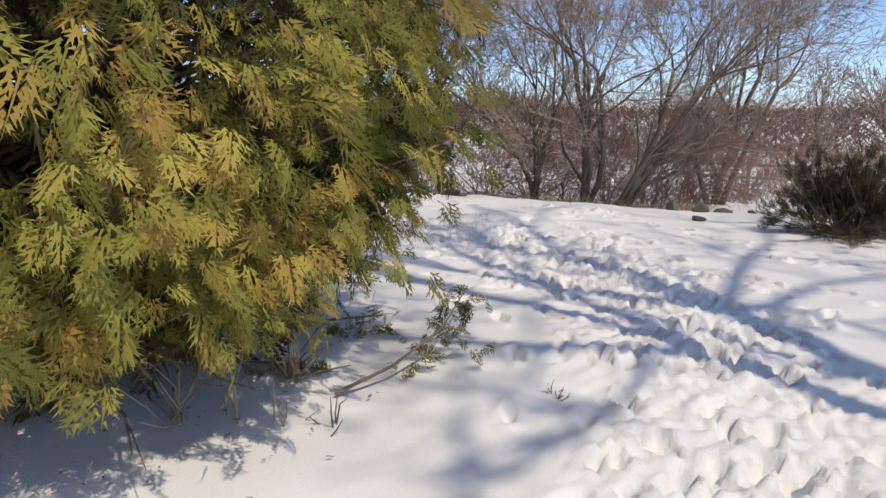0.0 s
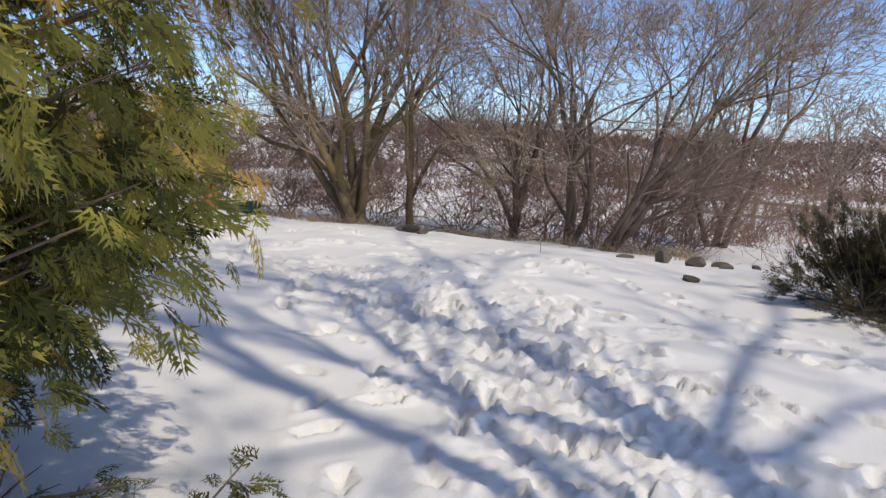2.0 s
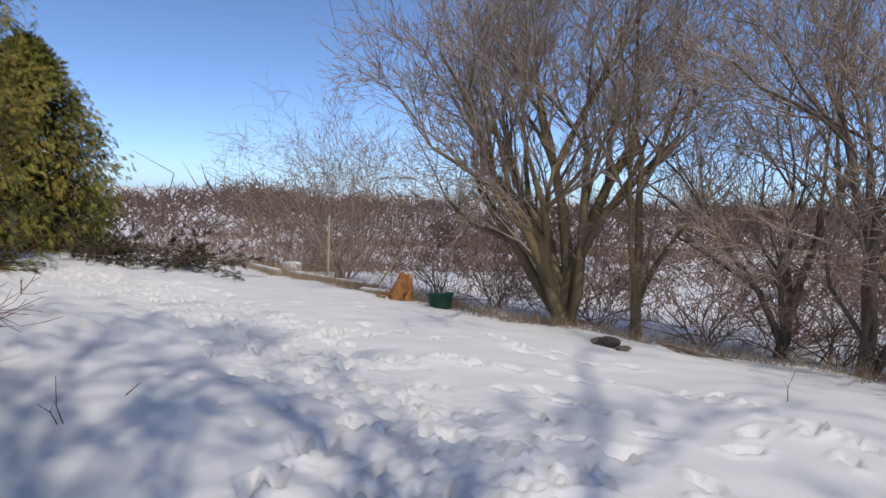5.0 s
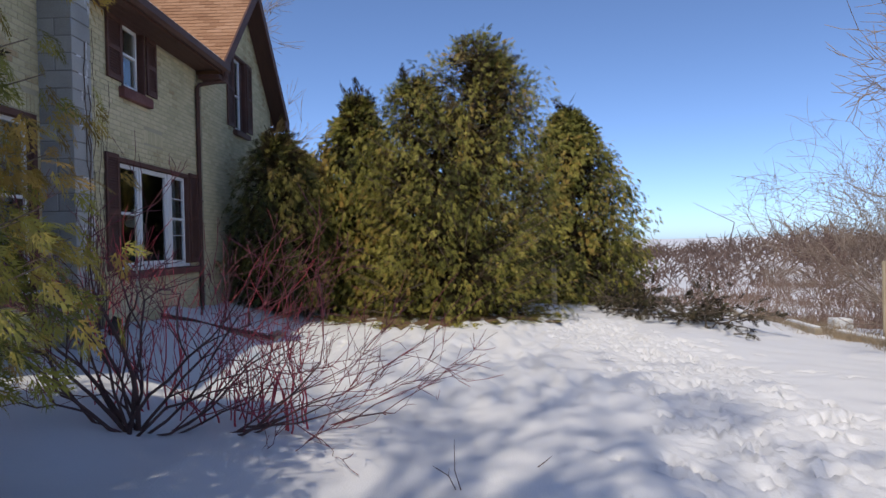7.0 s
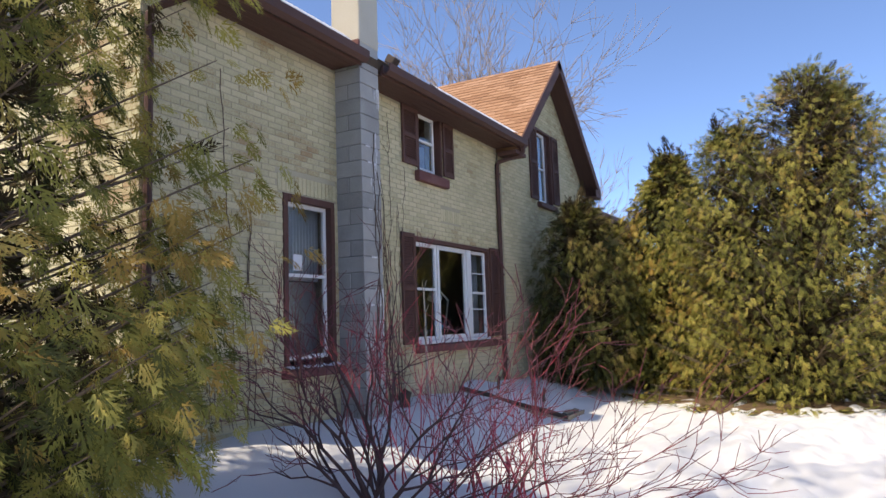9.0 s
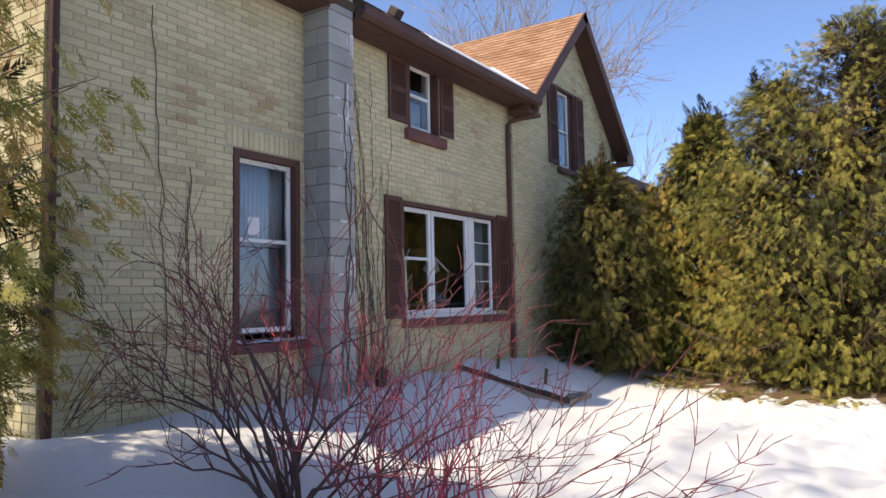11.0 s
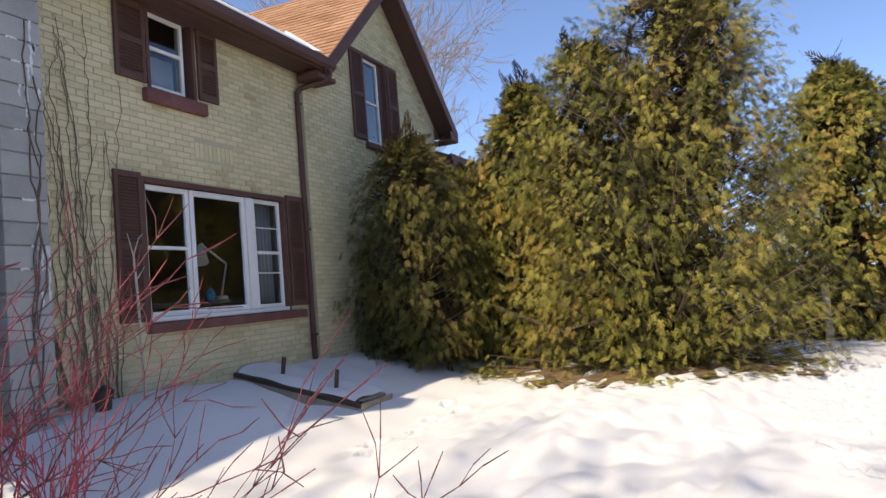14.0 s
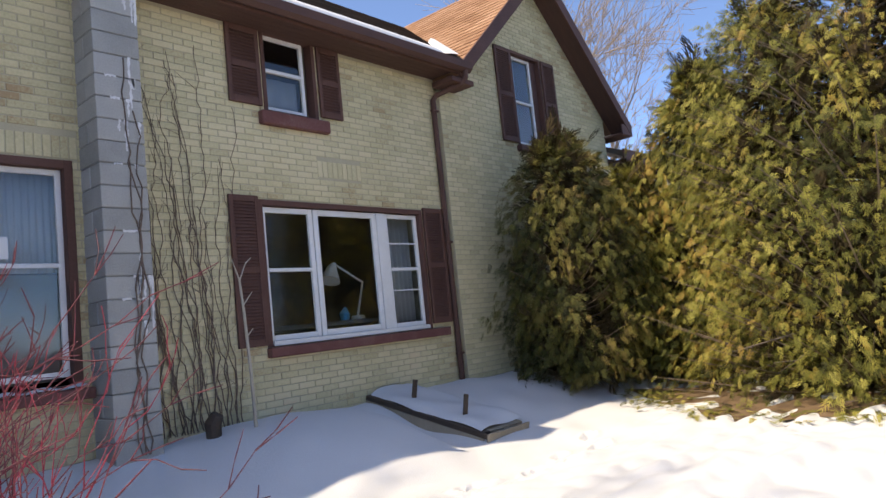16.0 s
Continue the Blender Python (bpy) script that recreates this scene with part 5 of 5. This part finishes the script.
# ---- things near the cedars ----
def soil_patch():
    r = np.random.RandomState(23)
    n, vs = 40, []
    for ring in (0.0, 0.4, 0.75, 1.0):
        for k in range(n):
            a = 2 * math.pi * k / n
            q = ring * (1 + 0.1 * math.sin(5 * a) + 0.07 * math.sin(9 * a + 1))
            x, y = 6.5 + 1.4 * q * math.cos(a), -4.4 + 2.35 * q * math.sin(a)
            vs.append((x, y, gz(x, y) + 0.035 + 0.02 * math.sin(13 * a + 5 * ring) - 0.1 * max(0, ring - 0.7)))
    fs = [(i * n + k, i * n + (k + 1) % n, (i + 1) * n + (k + 1) % n, (i + 1) * n + k) for i in range(3) for k in range(n)]
    ob = part("bare_soil", Geo().put(vs, fs), SOIL, None, smooth=True)
    tagged(ob, "bare brown soil and needles under the cedar", "soil", kind="stuff")
    pos, ax, no, si, to = [], [], [], [], []
    for i in range(420):
        a = r.uniform(1.6, 4.9)
        q = r.uniform(0.75, 1.12)
        x, y = 6.5 + 1.5 * q * math.cos(a), -4.4 + 2.4 * q * math.sin(a)
        pos.append((x, y, gz(x, y) + 0.05)), ax.append((r.normal(), r.normal(), 0.1)), no.append((r.normal(0, 0.25), r.normal(0, 0.25), 1)), si.append(r.uniform(0.08, 0.2)), to.append(r.uniform(0.1, 0.75))
    v, f, to = place_sprays(SPRAY_COARSE, np.array(pos), np.array(ax), np.array(no), np.array(si), to)
    ob = part("cedar_litter", (v, f), FOLIAGE, None, tone=to)
    tagged(ob, "fallen cedar fronds scattered on the snow edge", "litter", kind="stuff")


soil_patch()


def weed(x, y, n, h, seed, mat, label, name="dry_weed", spread=0.3):
    r = np.random.RandomState(seed)
    z = gz(x, y) - 0.03
    t = thing(name, label, "plant", (x, y, z))
    for i in range(n):
        d = Vector((r.normal(0, spread), r.normal(0, spread), 1)).normalized()
        ln = h * r.uniform(0.55, 1)
        p = Vector((x + r.normal(0, 0.03), y + r.normal(0, 0.03), z))
        q = p + d * ln * 0.5 + Vector(r.normal(0, 0.02, 3))
        e = q + (d + Vector(r.normal(0, 0.2, 3))) * ln * 0.5
        g = Geo().tube([p, q, e], [0.005, 0.004, 0.002], 4)
        if r.uniform() < 0.6:
            g.tube([q, q + (d + Vector(r.normal(0, 0.6, 3))).normalized() * ln * 0.25], [0.003, 0.0015], 4)
        part("stem", g, mat, t)
    return t


weed(-6.63, -0.48, 3, 0.8, 41, DRYGRASS, "tall pale dry weed stalks in the snow", spread=0.14)
weed(-6.6, -0.98, 34, 0.24, 42, DRYGRASS, "tuft of dry reddish grass poking through snow", name="grass_tuft", spread=0.7)
weed(-7.04, -0.66, 5, 0.26, 43, BARK, "bare dark twigs poking through snow", name="twig_tuft", spread=0.5)
weed(-6.5, -1.1, 10, 0.5, 44, BARK, "bare dark twigs poking through snow", name="twig_tuft", spread=0.9)
weed(-6.4, -0.36, 12, 0.5, 45, DRYGRASS, "bent pale dry stalks under the cedar", spread=0.8)
weed(-6.85, -0.62, 5, 0.2, 50, DRYGRASS, "short dry stalks poking through snow", spread=0.5)
weed(-6.2, -1.75, 9, 0.45, 46, BARK, "bare dark twigs poking through snow", name="twig_tuft", spread=0.9)
weed(-7.93, -1.48, 14, 0.1, 52, DRYGRASS, "small brown tuft of grass in the trampled snow", name="grass_tuft", spread=0.8)
weed(-3.4, -4.7, 2, 0.35, 47, DOG_OLD, "thin dark twigs standing out of the snow", name="twig_tuft", spread=0.4)
weed(-3.0, -5.2, 1, 0.2, 48, DOG_OLD, "single thin twig in the snow", name="twig_tuft", spread=0.5)
weed(-6.1, -9.9, 1, 0.3, 49, BARK, "single thin twig in the snow", name="twig_tuft", spread=0.2)


def fallen_bough(pts, count, spread, seed, label):
    """A broken cedar bough: a bent stem along pts with fronds on its outer half."""
    r = np.random.RandomState(seed)
    q = [np.array([x, y, gz(x, y) + h]) for x, y, h in pts]
    t = thing("fallen_bough", label, "branch", tuple(q[0]))
    part("stem", Geo().tube([tuple(p) for p in q], [0.011, 0.009, 0.007, 0.003][:len(q)], 5), BARK, t)
    pos = []
    for _ in range(count):
        u = r.uniform(0.42, 1.0) * (len(q) - 1)
        i = min(int(u), len(q) - 2)
        pos.append(q[i] + (q[i + 1] - q[i]) * (u - i) + r.normal(0, spread, 3) * np.array([1, 1, 0.5]) - np.array([0, 0, 0.04]))
    pos = np.array(pos)
    pos[:, 2] = np.maximum(pos[:, 2], [gz(p[0], p[1]) + 0.05 for p in pos])
    out = q[-1] - q[0]
    v, f, tone = place_sprays(SPRAY_FINE, pos, r.normal(0, 0.6, (count, 3)) + out / np.linalg.norm(out) * 0.5 + np.array([0, 0, -0.45]), r.normal(0, 0.6, (count, 3)) + np.array([0, 0, 0.8]), r.uniform(0.09, 0.18, count), r.uniform(0.25, 0.7, count))
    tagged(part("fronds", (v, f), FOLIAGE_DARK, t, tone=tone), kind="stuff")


fallen_bough([(-6.93, -0.9, 0.03), (-7.1, -1.2, 0.1), (-7.22, -1.6, 0.2), (-7.2, -2.05, 0.34)], 64, 0.07, 29, "small green cedar bough lying on the snow")
fallen_bough([(-6.1, -1.5, 0.04), (-6.45, -1.75, 0.1), (-6.6, -2.05, 0.08)], 34, 0.09, 30, "dark dead cedar bough under the tree")
fallen_bough([(-6.0, -0.7, 0.06), (-6.4, -0.95, 0.06), (-6.62, -1.1, 0.05)], 22, 0.07, 31, "withered cedar twig lying in the snow")


def near_litter():
    r = np.random.RandomState(61)
    pos, ax, no, si, to = [], [], [], [], []
    for i in range(340):
        a, q = r.uniform(0, 6.28), r.uniform(0.5, 1.8)
        x, y = -5.45 + q * math.cos(a), -0.6 + q * math.sin(a)
        pos.append((x, y, gz(x, y) + 0.03)), ax.append((r.normal(), r.normal(), 0.05)), no.append((r.normal(0, 0.2), r.normal(0, 0.2), 1)), si.append(r.uniform(0.015, 0.055)), to.append(r.uniform(0.5, 1.0))
    v, f, to = place_sprays(SPRAY_COARSE, np.array(pos), np.array(ax), np.array(no), np.array(si), to)
    tagged(part("cedar_litter", (v, f), JUNIPER, None, tone=to), "brown cedar scales and bits scattered under the tree", "litter", kind="stuff")


near_litter()


# ---- by the house wall ----
def bulkhead():
    t = thing("cellar_hatch", "snow-covered wooden cellar hatch leaning on the wall", "hatch", (3.8, -0.9, 0.1))
    x0, x1, y0, y1, zt, zb = 3.2, 3.9, -0.02, -1.75, 0.36, -0.04
    part("side_wall", Geo().slab([(x0 + 0.03, y0, -0.1), (x0 + 0.03, y1 + 0.08, -0.15), (x0 + 0.03, y1 + 0.08, zb - 0.03), (x0 + 0.03, y0, zt - 0.05)], (0.12, 0, 0)), BLOCK, t, "grey stone side of the hatch")
    part("side_wall", Geo().slab([(x1 - 0.15, y0, -0.1), (x1 - 0.15, y1 + 0.08, -0.15), (x1 - 0.15, y1 + 0.08, zb - 0.03), (x1 - 0.15, y0, zt - 0.05)], (0.12, 0, 0)), BLOCK, t)
    sl = math.atan2(zt - zb, y0 - y1)
    m = Matrix.Translation((0, y1, zb)) @ Matrix.Rotation(sl, 4, "X")
    ln = math.hypot(zt - zb, y0 - y1)
    n = 6
    for i in range(n):
        a = x0 + (x1 - x0) * i / n
        part("plank", Geo().box(a + 0.003, a + (x1 - x0) / n - 0.003, 0, ln, -0.03, 0.012, 0.004, m), RUST if i == 0 else WOOD, t)
    part("edge_board", Geo().box(x0 - 0.03, x0 - 0.002, -0.06, ln, -0.04, 0.015, 0.006, m), RUST, t, "dark rotten edge board")
    part("side_board", Geo().box(x0 - 0.024, x0 - 0.004, -0.02, ln, -0.2, -0.043, 0.006, m), WOOD, t, "weathered grey-brown side board")
    part("front_board", Geo().box(x0 - 0.03, x1 + 0.02, -0.085, -0.062, -0.1, 0.02, 0.006, m), WOOD, t)
    r = np.random.RandomState(33)
    nx, ny = 16, 26
    vs = []
    for j in range(ny):
        for i in range(nx):
            u, v = i / (nx - 1), j / (ny - 1)
            e = min(1, 6 * min(u, 1 - u)) * min(1, 7 * v + 0.1) * 1.0
            vs.append(m @ Vector((x0 + 0.02 + (x1 - x0 + 0.1) * u + 0.02 * math.sin(9 * v), 0.05 + (ln - 0.06) * v, 0.013 + 0.065 * e ** 0.5 + 0.012 * math.sin(8 * u + 11 * v))))
    fs = [(j * nx + i, j * nx + i + 1, (j + 1) * nx + i + 1, (j + 1) * nx + i) for j in range(ny - 1) for i in range(nx - 1)]
    ob = part("hatch_snow", Geo().put(vs, fs), SNOW, None, smooth=True)
    tagged(ob, "thick snow lying on the cellar hatch", "snow")
    for yy in (0.42, 1.2):
        p = m @ Vector((x0 + 0.2, yy, 0.02))
        part("hinge_post", Geo().box(-0.035, 0.035, -0.012, 0.012, 0, 0.27, 0.006, Matrix.Translation(p) @ Matrix.Rotation(radians(14), 4, "Y")), RUST, t, "short rusty upright bracket")


bulkhead()


def sapling():
    x, y = 1.31, -0.5
    z = gz(x, y) - 0.04
    t = thing("sapling", "thin pale leafless sapling with a forked top", "plant", (x, y, z))
    part("stem", Geo().tube([(x, y, z), (x - 0.01, y, z + 0.55), (x - 0.05, y - 0.02, z + 1.15), (x - 0.08, y - 0.03, z + 1.45)], [0.02, 0.017, 0.014, 0.011], 6), PALE_BARK, t)
    for p, q in (((-0.08, -0.03, 1.45), (-0.17, -0.06, 1.66)), ((-0.08, -0.03, 1.45), (0.02, 0.0, 1.62)), ((0.02, 0.0, 1.62), (0.1, 0.02, 1.68)), ((-0.06, -0.02, 1.2), (0.06, -0.02, 1.34)), ((-0.03, 0, 0.9), (0.05, 0, 0.98))):
        part("twig", Geo().tube([(x + p[0], y + p[1], z + p[2]), (x + q[0], y + q[1], z + q[2])], [0.008, 0.004], 5), PALE_BARK, t)


sapling()


def vines():
    r = np.random.RandomState(37)
    t = thing("wall_vine", "dry leafless vine climbing the brick wall", "vine", (0.95, -0.02, 0.4))
    for i in range(30):
        x, z = 0.48 + 1.0 * (i + r.uniform()) / 30, 0.35
        top = r.uniform(2.4, 4.6)
        y = -0.02
        pts = []
        while z < top:
            pts.append((x, y - 0.006 * r.uniform(), z))
            z += r.uniform(0.07, 0.14)
            x += r.normal(-0.012 if i % 3 else 0.0, 0.022)
            x = min(max(x, 0.47), 1.75)
        if len(pts) > 3:
            n = len(pts)
            part("stem", Geo().tube(pts, [0.0065 * (1 - 0.55 * k / n) for k in range(n)], 5), VINE, t)
            for k in range(4, n - 1, 5):
                p = Vector(pts[k])
                part("tendril", Geo().tube([p, p + Vector((r.normal(0, 0.1), -0.004, r.uniform(0.04, 0.2)))], [0.003, 0.0015], 4), VINE, t)
    t = thing("wall_vine", "thin dry vine climbing the chimney", "vine", (0.3, -0.41, 0.4))
    for i in range(4):
        x, z, pts = 0.3 + 0.05 * r.normal(), 0.3, []
        while z < 3.9 - 0.5 * i:
            pts.append((min(max(x, 0.12), 0.42), -0.41, z))
            z += r.uniform(0.08, 0.15)
            x += r.normal(0, 0.02)
        part("stem", Geo().tube(pts, 0.006, 4), VINE, t)
    t = thing("wall_vine", "thin dry vine climbing beside the tall window", "vine", (-1.75, -0.02, 0.4))
    for i in range(4):
        x, z, pts = -1.75 + 0.18 * i + 0.08 * r.normal(), 0.4, []
        while z < (4.2 if i == 0 else r.uniform(2.0, 3.2)):
            pts.append((x, -0.02, z))
            z += r.uniform(0.08, 0.15)
            x += r.normal(0, 0.018)
        part("stem", Geo().tube(pts, 0.005, 4), VINE, t)
    t = thing("wall_vine", "tangled grey dry vine at the house corner", "vine", (-2.4, -0.2, 0.3))
    for i in range(16):
        a = r.uniform(0.35, 0.95)
        x0, x1 = -2.75 + r.uniform(0, 0.2), -2.6 + r.uniform(0.2, 1.1)
        pts = [(x0 + (x1 - x0) * s, -0.05 - 0.22 * math.sin(math.pi * s) * r.uniform(0.5, 1), 0.25 + a * math.sin(math.pi * (0.1 + 0.75 * s)) + 0.06 * r.normal()) for s in np.linspace(0, 1, 9)]
        part("stem", Geo().tube(pts, 0.0035, 4), VINE, t)


vines()


def window_contents():
    t = thing("desk_lamp", "cream jointed desk lamp standing behind the window", "lamp", (3.56, 0.42, 1.3))
    part("base", Geo().tube([(3.56, 0.42, 1.305), (3.56, 0.42, 1.35)], [0.09, 0.08], 16), LAMPM, t)
    part("arm", Geo().tube([(3.56, 0.42, 1.35), (3.69, 0.42, 1.78)], 0.014, 8), LAMPM, t)
    part("arm", Geo().tube([(3.69, 0.42, 1.78), (3.22, 0.4, 2.02)], 0.014, 8), LAMPM, t)
    part("shade", Geo().tube([(3.22, 0.4, 2.02), (3.16, 0.38, 1.97), (3.08, 0.34, 1.8)], [0.03, 0.06, 0.125], 18), LAMPM, t)
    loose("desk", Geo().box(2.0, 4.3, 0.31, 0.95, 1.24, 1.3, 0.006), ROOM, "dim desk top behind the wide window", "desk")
    loose("blue_toy", Geo().tube([(3.32, 0.4, 1.303), (3.32, 0.4, 1.38), (3.34, 0.4, 1.46)], [0.05, 0.07, 0.02], 10), BLUE, "small bright blue object on the desk", "ornament")

    def folds(name, x0, x1, y, z0, z1, n, amp, label, mat):
        vs = []
        for i in range(n * 6 + 1):
            u = i / (n * 6)
            for z in (z0, z1):
                vs.append((x0 + (x1 - x0) * u, y + amp * math.sin(2 * math.pi * n * u), z))
        fs = [(2 * i, 2 * i + 2, 2 * i + 3, 2 * i + 1) for i in range(n * 6)]
        g = Geo().put(vs, fs)
        ob = loose(name, g, mat, label, "curtain", smooth=True)
        md = ob.modifiers.new("thickness", "SOLIDIFY")
        md.thickness = 0.003

    folds("curtain", 4.0, 4.42, 0.22, 1.16, 2.66, 5, 0.03, "pale grey gathered curtain inside the wide window", CURTAIN)
    folds("curtain", -0.93, -0.12, 0.2, 1.95, 2.88, 14, 0.012, "pale vertical blind in the tall window", CURTAIN)
    folds("curtain", -0.93, -0.12, 0.24, 1.0, 1.94, 3, 0.006, "plain grey cloth behind the tall window's lower sash", BLIND)
    folds("curtain", 2.1, 2.74, 0.26, 3.76, 4.24, 3, 0.01, "grey blind behind the upper window", CURTAIN)
    folds("curtain", 7.02, 7.4, GY + 0.24, 4.3, 5.5, 4, 0.03, "pale curtain in the gable window", CURTAIN)
    loose("paper_notice", Geo().box(-0.72, -0.56, 0.082, 0.086, 2.06, 2.25, 0.001), PAPER, "white paper notice stuck inside the tall window", "notice")
    vs = []
    for j in range(4):
        for i in range(18):
            vs.append((TALL[0] - 0.03 + 0.98 * i / 17, -0.115 + 0.05 * j, 0.926 + (0.05 * math.sin(math.pi * (j + 0.4) / 3.6)) * (0.7 + 0.3 * math.sin(i * 1.3))))
    ob = part("sill_snow", Geo().put(vs, [(j * 18 + i, j * 18 + i + 1, (j + 1) * 18 + i + 1, (j + 1) * 18 + i) for j in range(3) for i in range(17)]), SNOW, None, smooth=True)
    tagged(ob, "snow lying on the tall window's sill", "snow")
    x, y = 0.95, -0.35
    loose("garden_light", Geo().tube([(x, y, gz(x, y) - 0.03), (x, y, gz(x, y) + 0.12), (x + 0.03, y - 0.04, gz(x, y) + 0.2)], [0.07, 0.08, 0.06], 12), RUST, "small black lamp or vent at the wall's foot", "lamp")


window_contents()


def wing():
    w = tagged(part("wall_wing", Geo().box(10.06, 15.0, 0.1, 0.3, -0.5, 4.0, 0.002), SIDING), "white clapboard wall of the low wing", "wall", kind="structure")
    z = 0.0
    while z < 3.95:
        part("siding_board", Geo().put([(10.06, 0.07, z), (15.0, 0.07, z), (15.0, 0.092, z + 0.145), (10.06, 0.092, z + 0.145), (10.06, 0.099, z), (15.0, 0.099, z)], [(0, 1, 2, 3), (4, 5, 1, 0)]), SIDING, w)
        z += 0.14
    ob = part("roof_wing", Geo().slab([(10.1, -0.4, 4.0), (15.2, -0.4, 4.0), (15.2, 3.0, 5.4), (10.1, 3.0, 5.4)], (0, 0, 0.1)), DARK_SHINGLE)
    tagged(ob, "dark shingled roof of the low wing", "roof", kind="structure")
    t = thing("wing_eave", "dark brown eave of the low wing", "gutter", (12, -0.45, 4.0), kind="structure")
    part("fascia", Geo().box(10.06, 15.2, -0.45, -0.405, 3.9, 4.12, 0.004), BROWN, t)
    part("soffit", Geo().box(10.06, 15.2, -0.4, 0.06, 3.88, 3.92, 0.004), SOFFIT, t)
    tagged(part("roof_snow", Geo().box(11.5, 15.1, -0.43, -0.2, 4.12, 4.17, 0.02), SNOW), "thin snow on the wing's eave", "snow", kind="stuff")


wing()


# ---- bricks ----
BL, BH, JT = 0.212, 0.061, 0.010


def brick_rows(x0, x1, z0, top, openings, seed):
    """Cells x0, x1, z0, z1 of a running bond that leaves out the openings."""
    r = random.Random(seed)
    row, z, cells = 0, z0, []
    while z + BH < (EAVE - 0.06 if top is None else GPEAK):
        cuts = [(o[0], o[1]) for o in openings if o[2] < z + BH and z < o[3]]
        lo, hi = x0, x1
        if top is not None:
            half = (GPEAK - (z + BH)) / 0.945
            lo, hi = max(x0, GMID - half), min(x1, GMID + half)
        for a, b in spans(lo, hi, cuts):
            start = x0 + (0.5 * (BL + JT) if row % 2 else 0.0)
            k = math.floor((a - start) / (BL + JT))
            while start + k * (BL + JT) < b:
                p, q = max(a, start + k * (BL + JT)), min(b, start + k * (BL + JT) + BL)
                if q - p > 0.03:
                    cells.append((p, q, z, z + BH, r.uniform(-0.003, 0.003)))
                k += 1
        row += 1
        z += BH + JT
    return cells


def plain_brick(g, p, q, y, back, z0, z1):
    c = 0.003
    g.put([(p + c, y, z0 + c), (q - c, y, z0 + c), (q - c, y, z1 - c), (p + c, y, z1 - c), (p, back, z0), (q, back, z0), (q, back, z1), (p, back, z1)], [(0, 1, 2, 3), (4, 5, 1, 0), (5, 6, 2, 1), (6, 7, 3, 2), (7, 4, 0, 3)])


def lay_bricks(wall, cells, y, pick, extra=()):
    g = Geo()
    full = {}
    for p, q, z0, z1, e in cells:
        if pick(p, z0):
            key = round(q - p, 2)
            if key not in full:
                w = key / 2
                gg = Geo().box(-w, w, -0.007, 0.004, -BH / 2, BH / 2, 0.004)
                full[key] = mesh_data("brick", gg.v, gg.f, BRICK)
            ob = new("brick", full[key])
            ob.parent = wall
            ob.location = ((p + q) / 2, y + e, (z0 + z1) / 2)
        else:
            plain_brick(g, p, q, y - 0.007 + e * 0.7, y, z0, z1)
    for p, q, z0, z1 in extra:
        plain_brick(g, p, q, y - 0.009, y, z0, z1)
    tagged(part("brickwork", g, BRICK, wall), kind="stuff")


def soldiers(x0, x1, z0, z1):
    n = int((x1 - x0) / (BH + JT))
    w = (x1 - x0) / n
    return [(x0 + i * w + 0.004, x0 + (i + 1) * w - 0.004, z0 + 0.005, z1 - 0.005) for i in range(n)]


ARCHES = [(-1.08, 0.0, 2.945, 3.155), (2.75, 3.45, 3.02, 3.23)]
lay_bricks(front, brick_rows(WX0, WX1, 0.02, None, [TALL, BIG, UP] + ARCHES, 1), 0.0, lambda x, z: 0.5 < x < 1.4 and z > 0.3, [s for a in ARCHES for s in soldiers(*a)])
lay_bricks(gable, brick_rows(GX0, GX1, 0.02, gable_top, [GAB], 2), GY, lambda x, z: 5.1 < x < 5.95 and 0.3 < z < 4.3)
g = Geo()
for p, q, z0, z1, e in brick_rows(0.0, 6.0, 0.02, None, [], 3):
    x = WX0 - 0.012 + e
    g.put([(x, p, z0), (x, q, z0), (x, q, z1), (x, p, z1), (WX0 + 0.002, p, z0), (WX0 + 0.002, q, z0), (WX0 + 0.002, q, z1), (WX0 + 0.002, p, z1)], [(3, 2, 1, 0), (0, 1, 5, 4), (1, 2, 6, 5), (2, 3, 7, 6), (3, 0, 4, 7)])
tagged(part("brickwork", g, BRICK, side), kind="stuff")
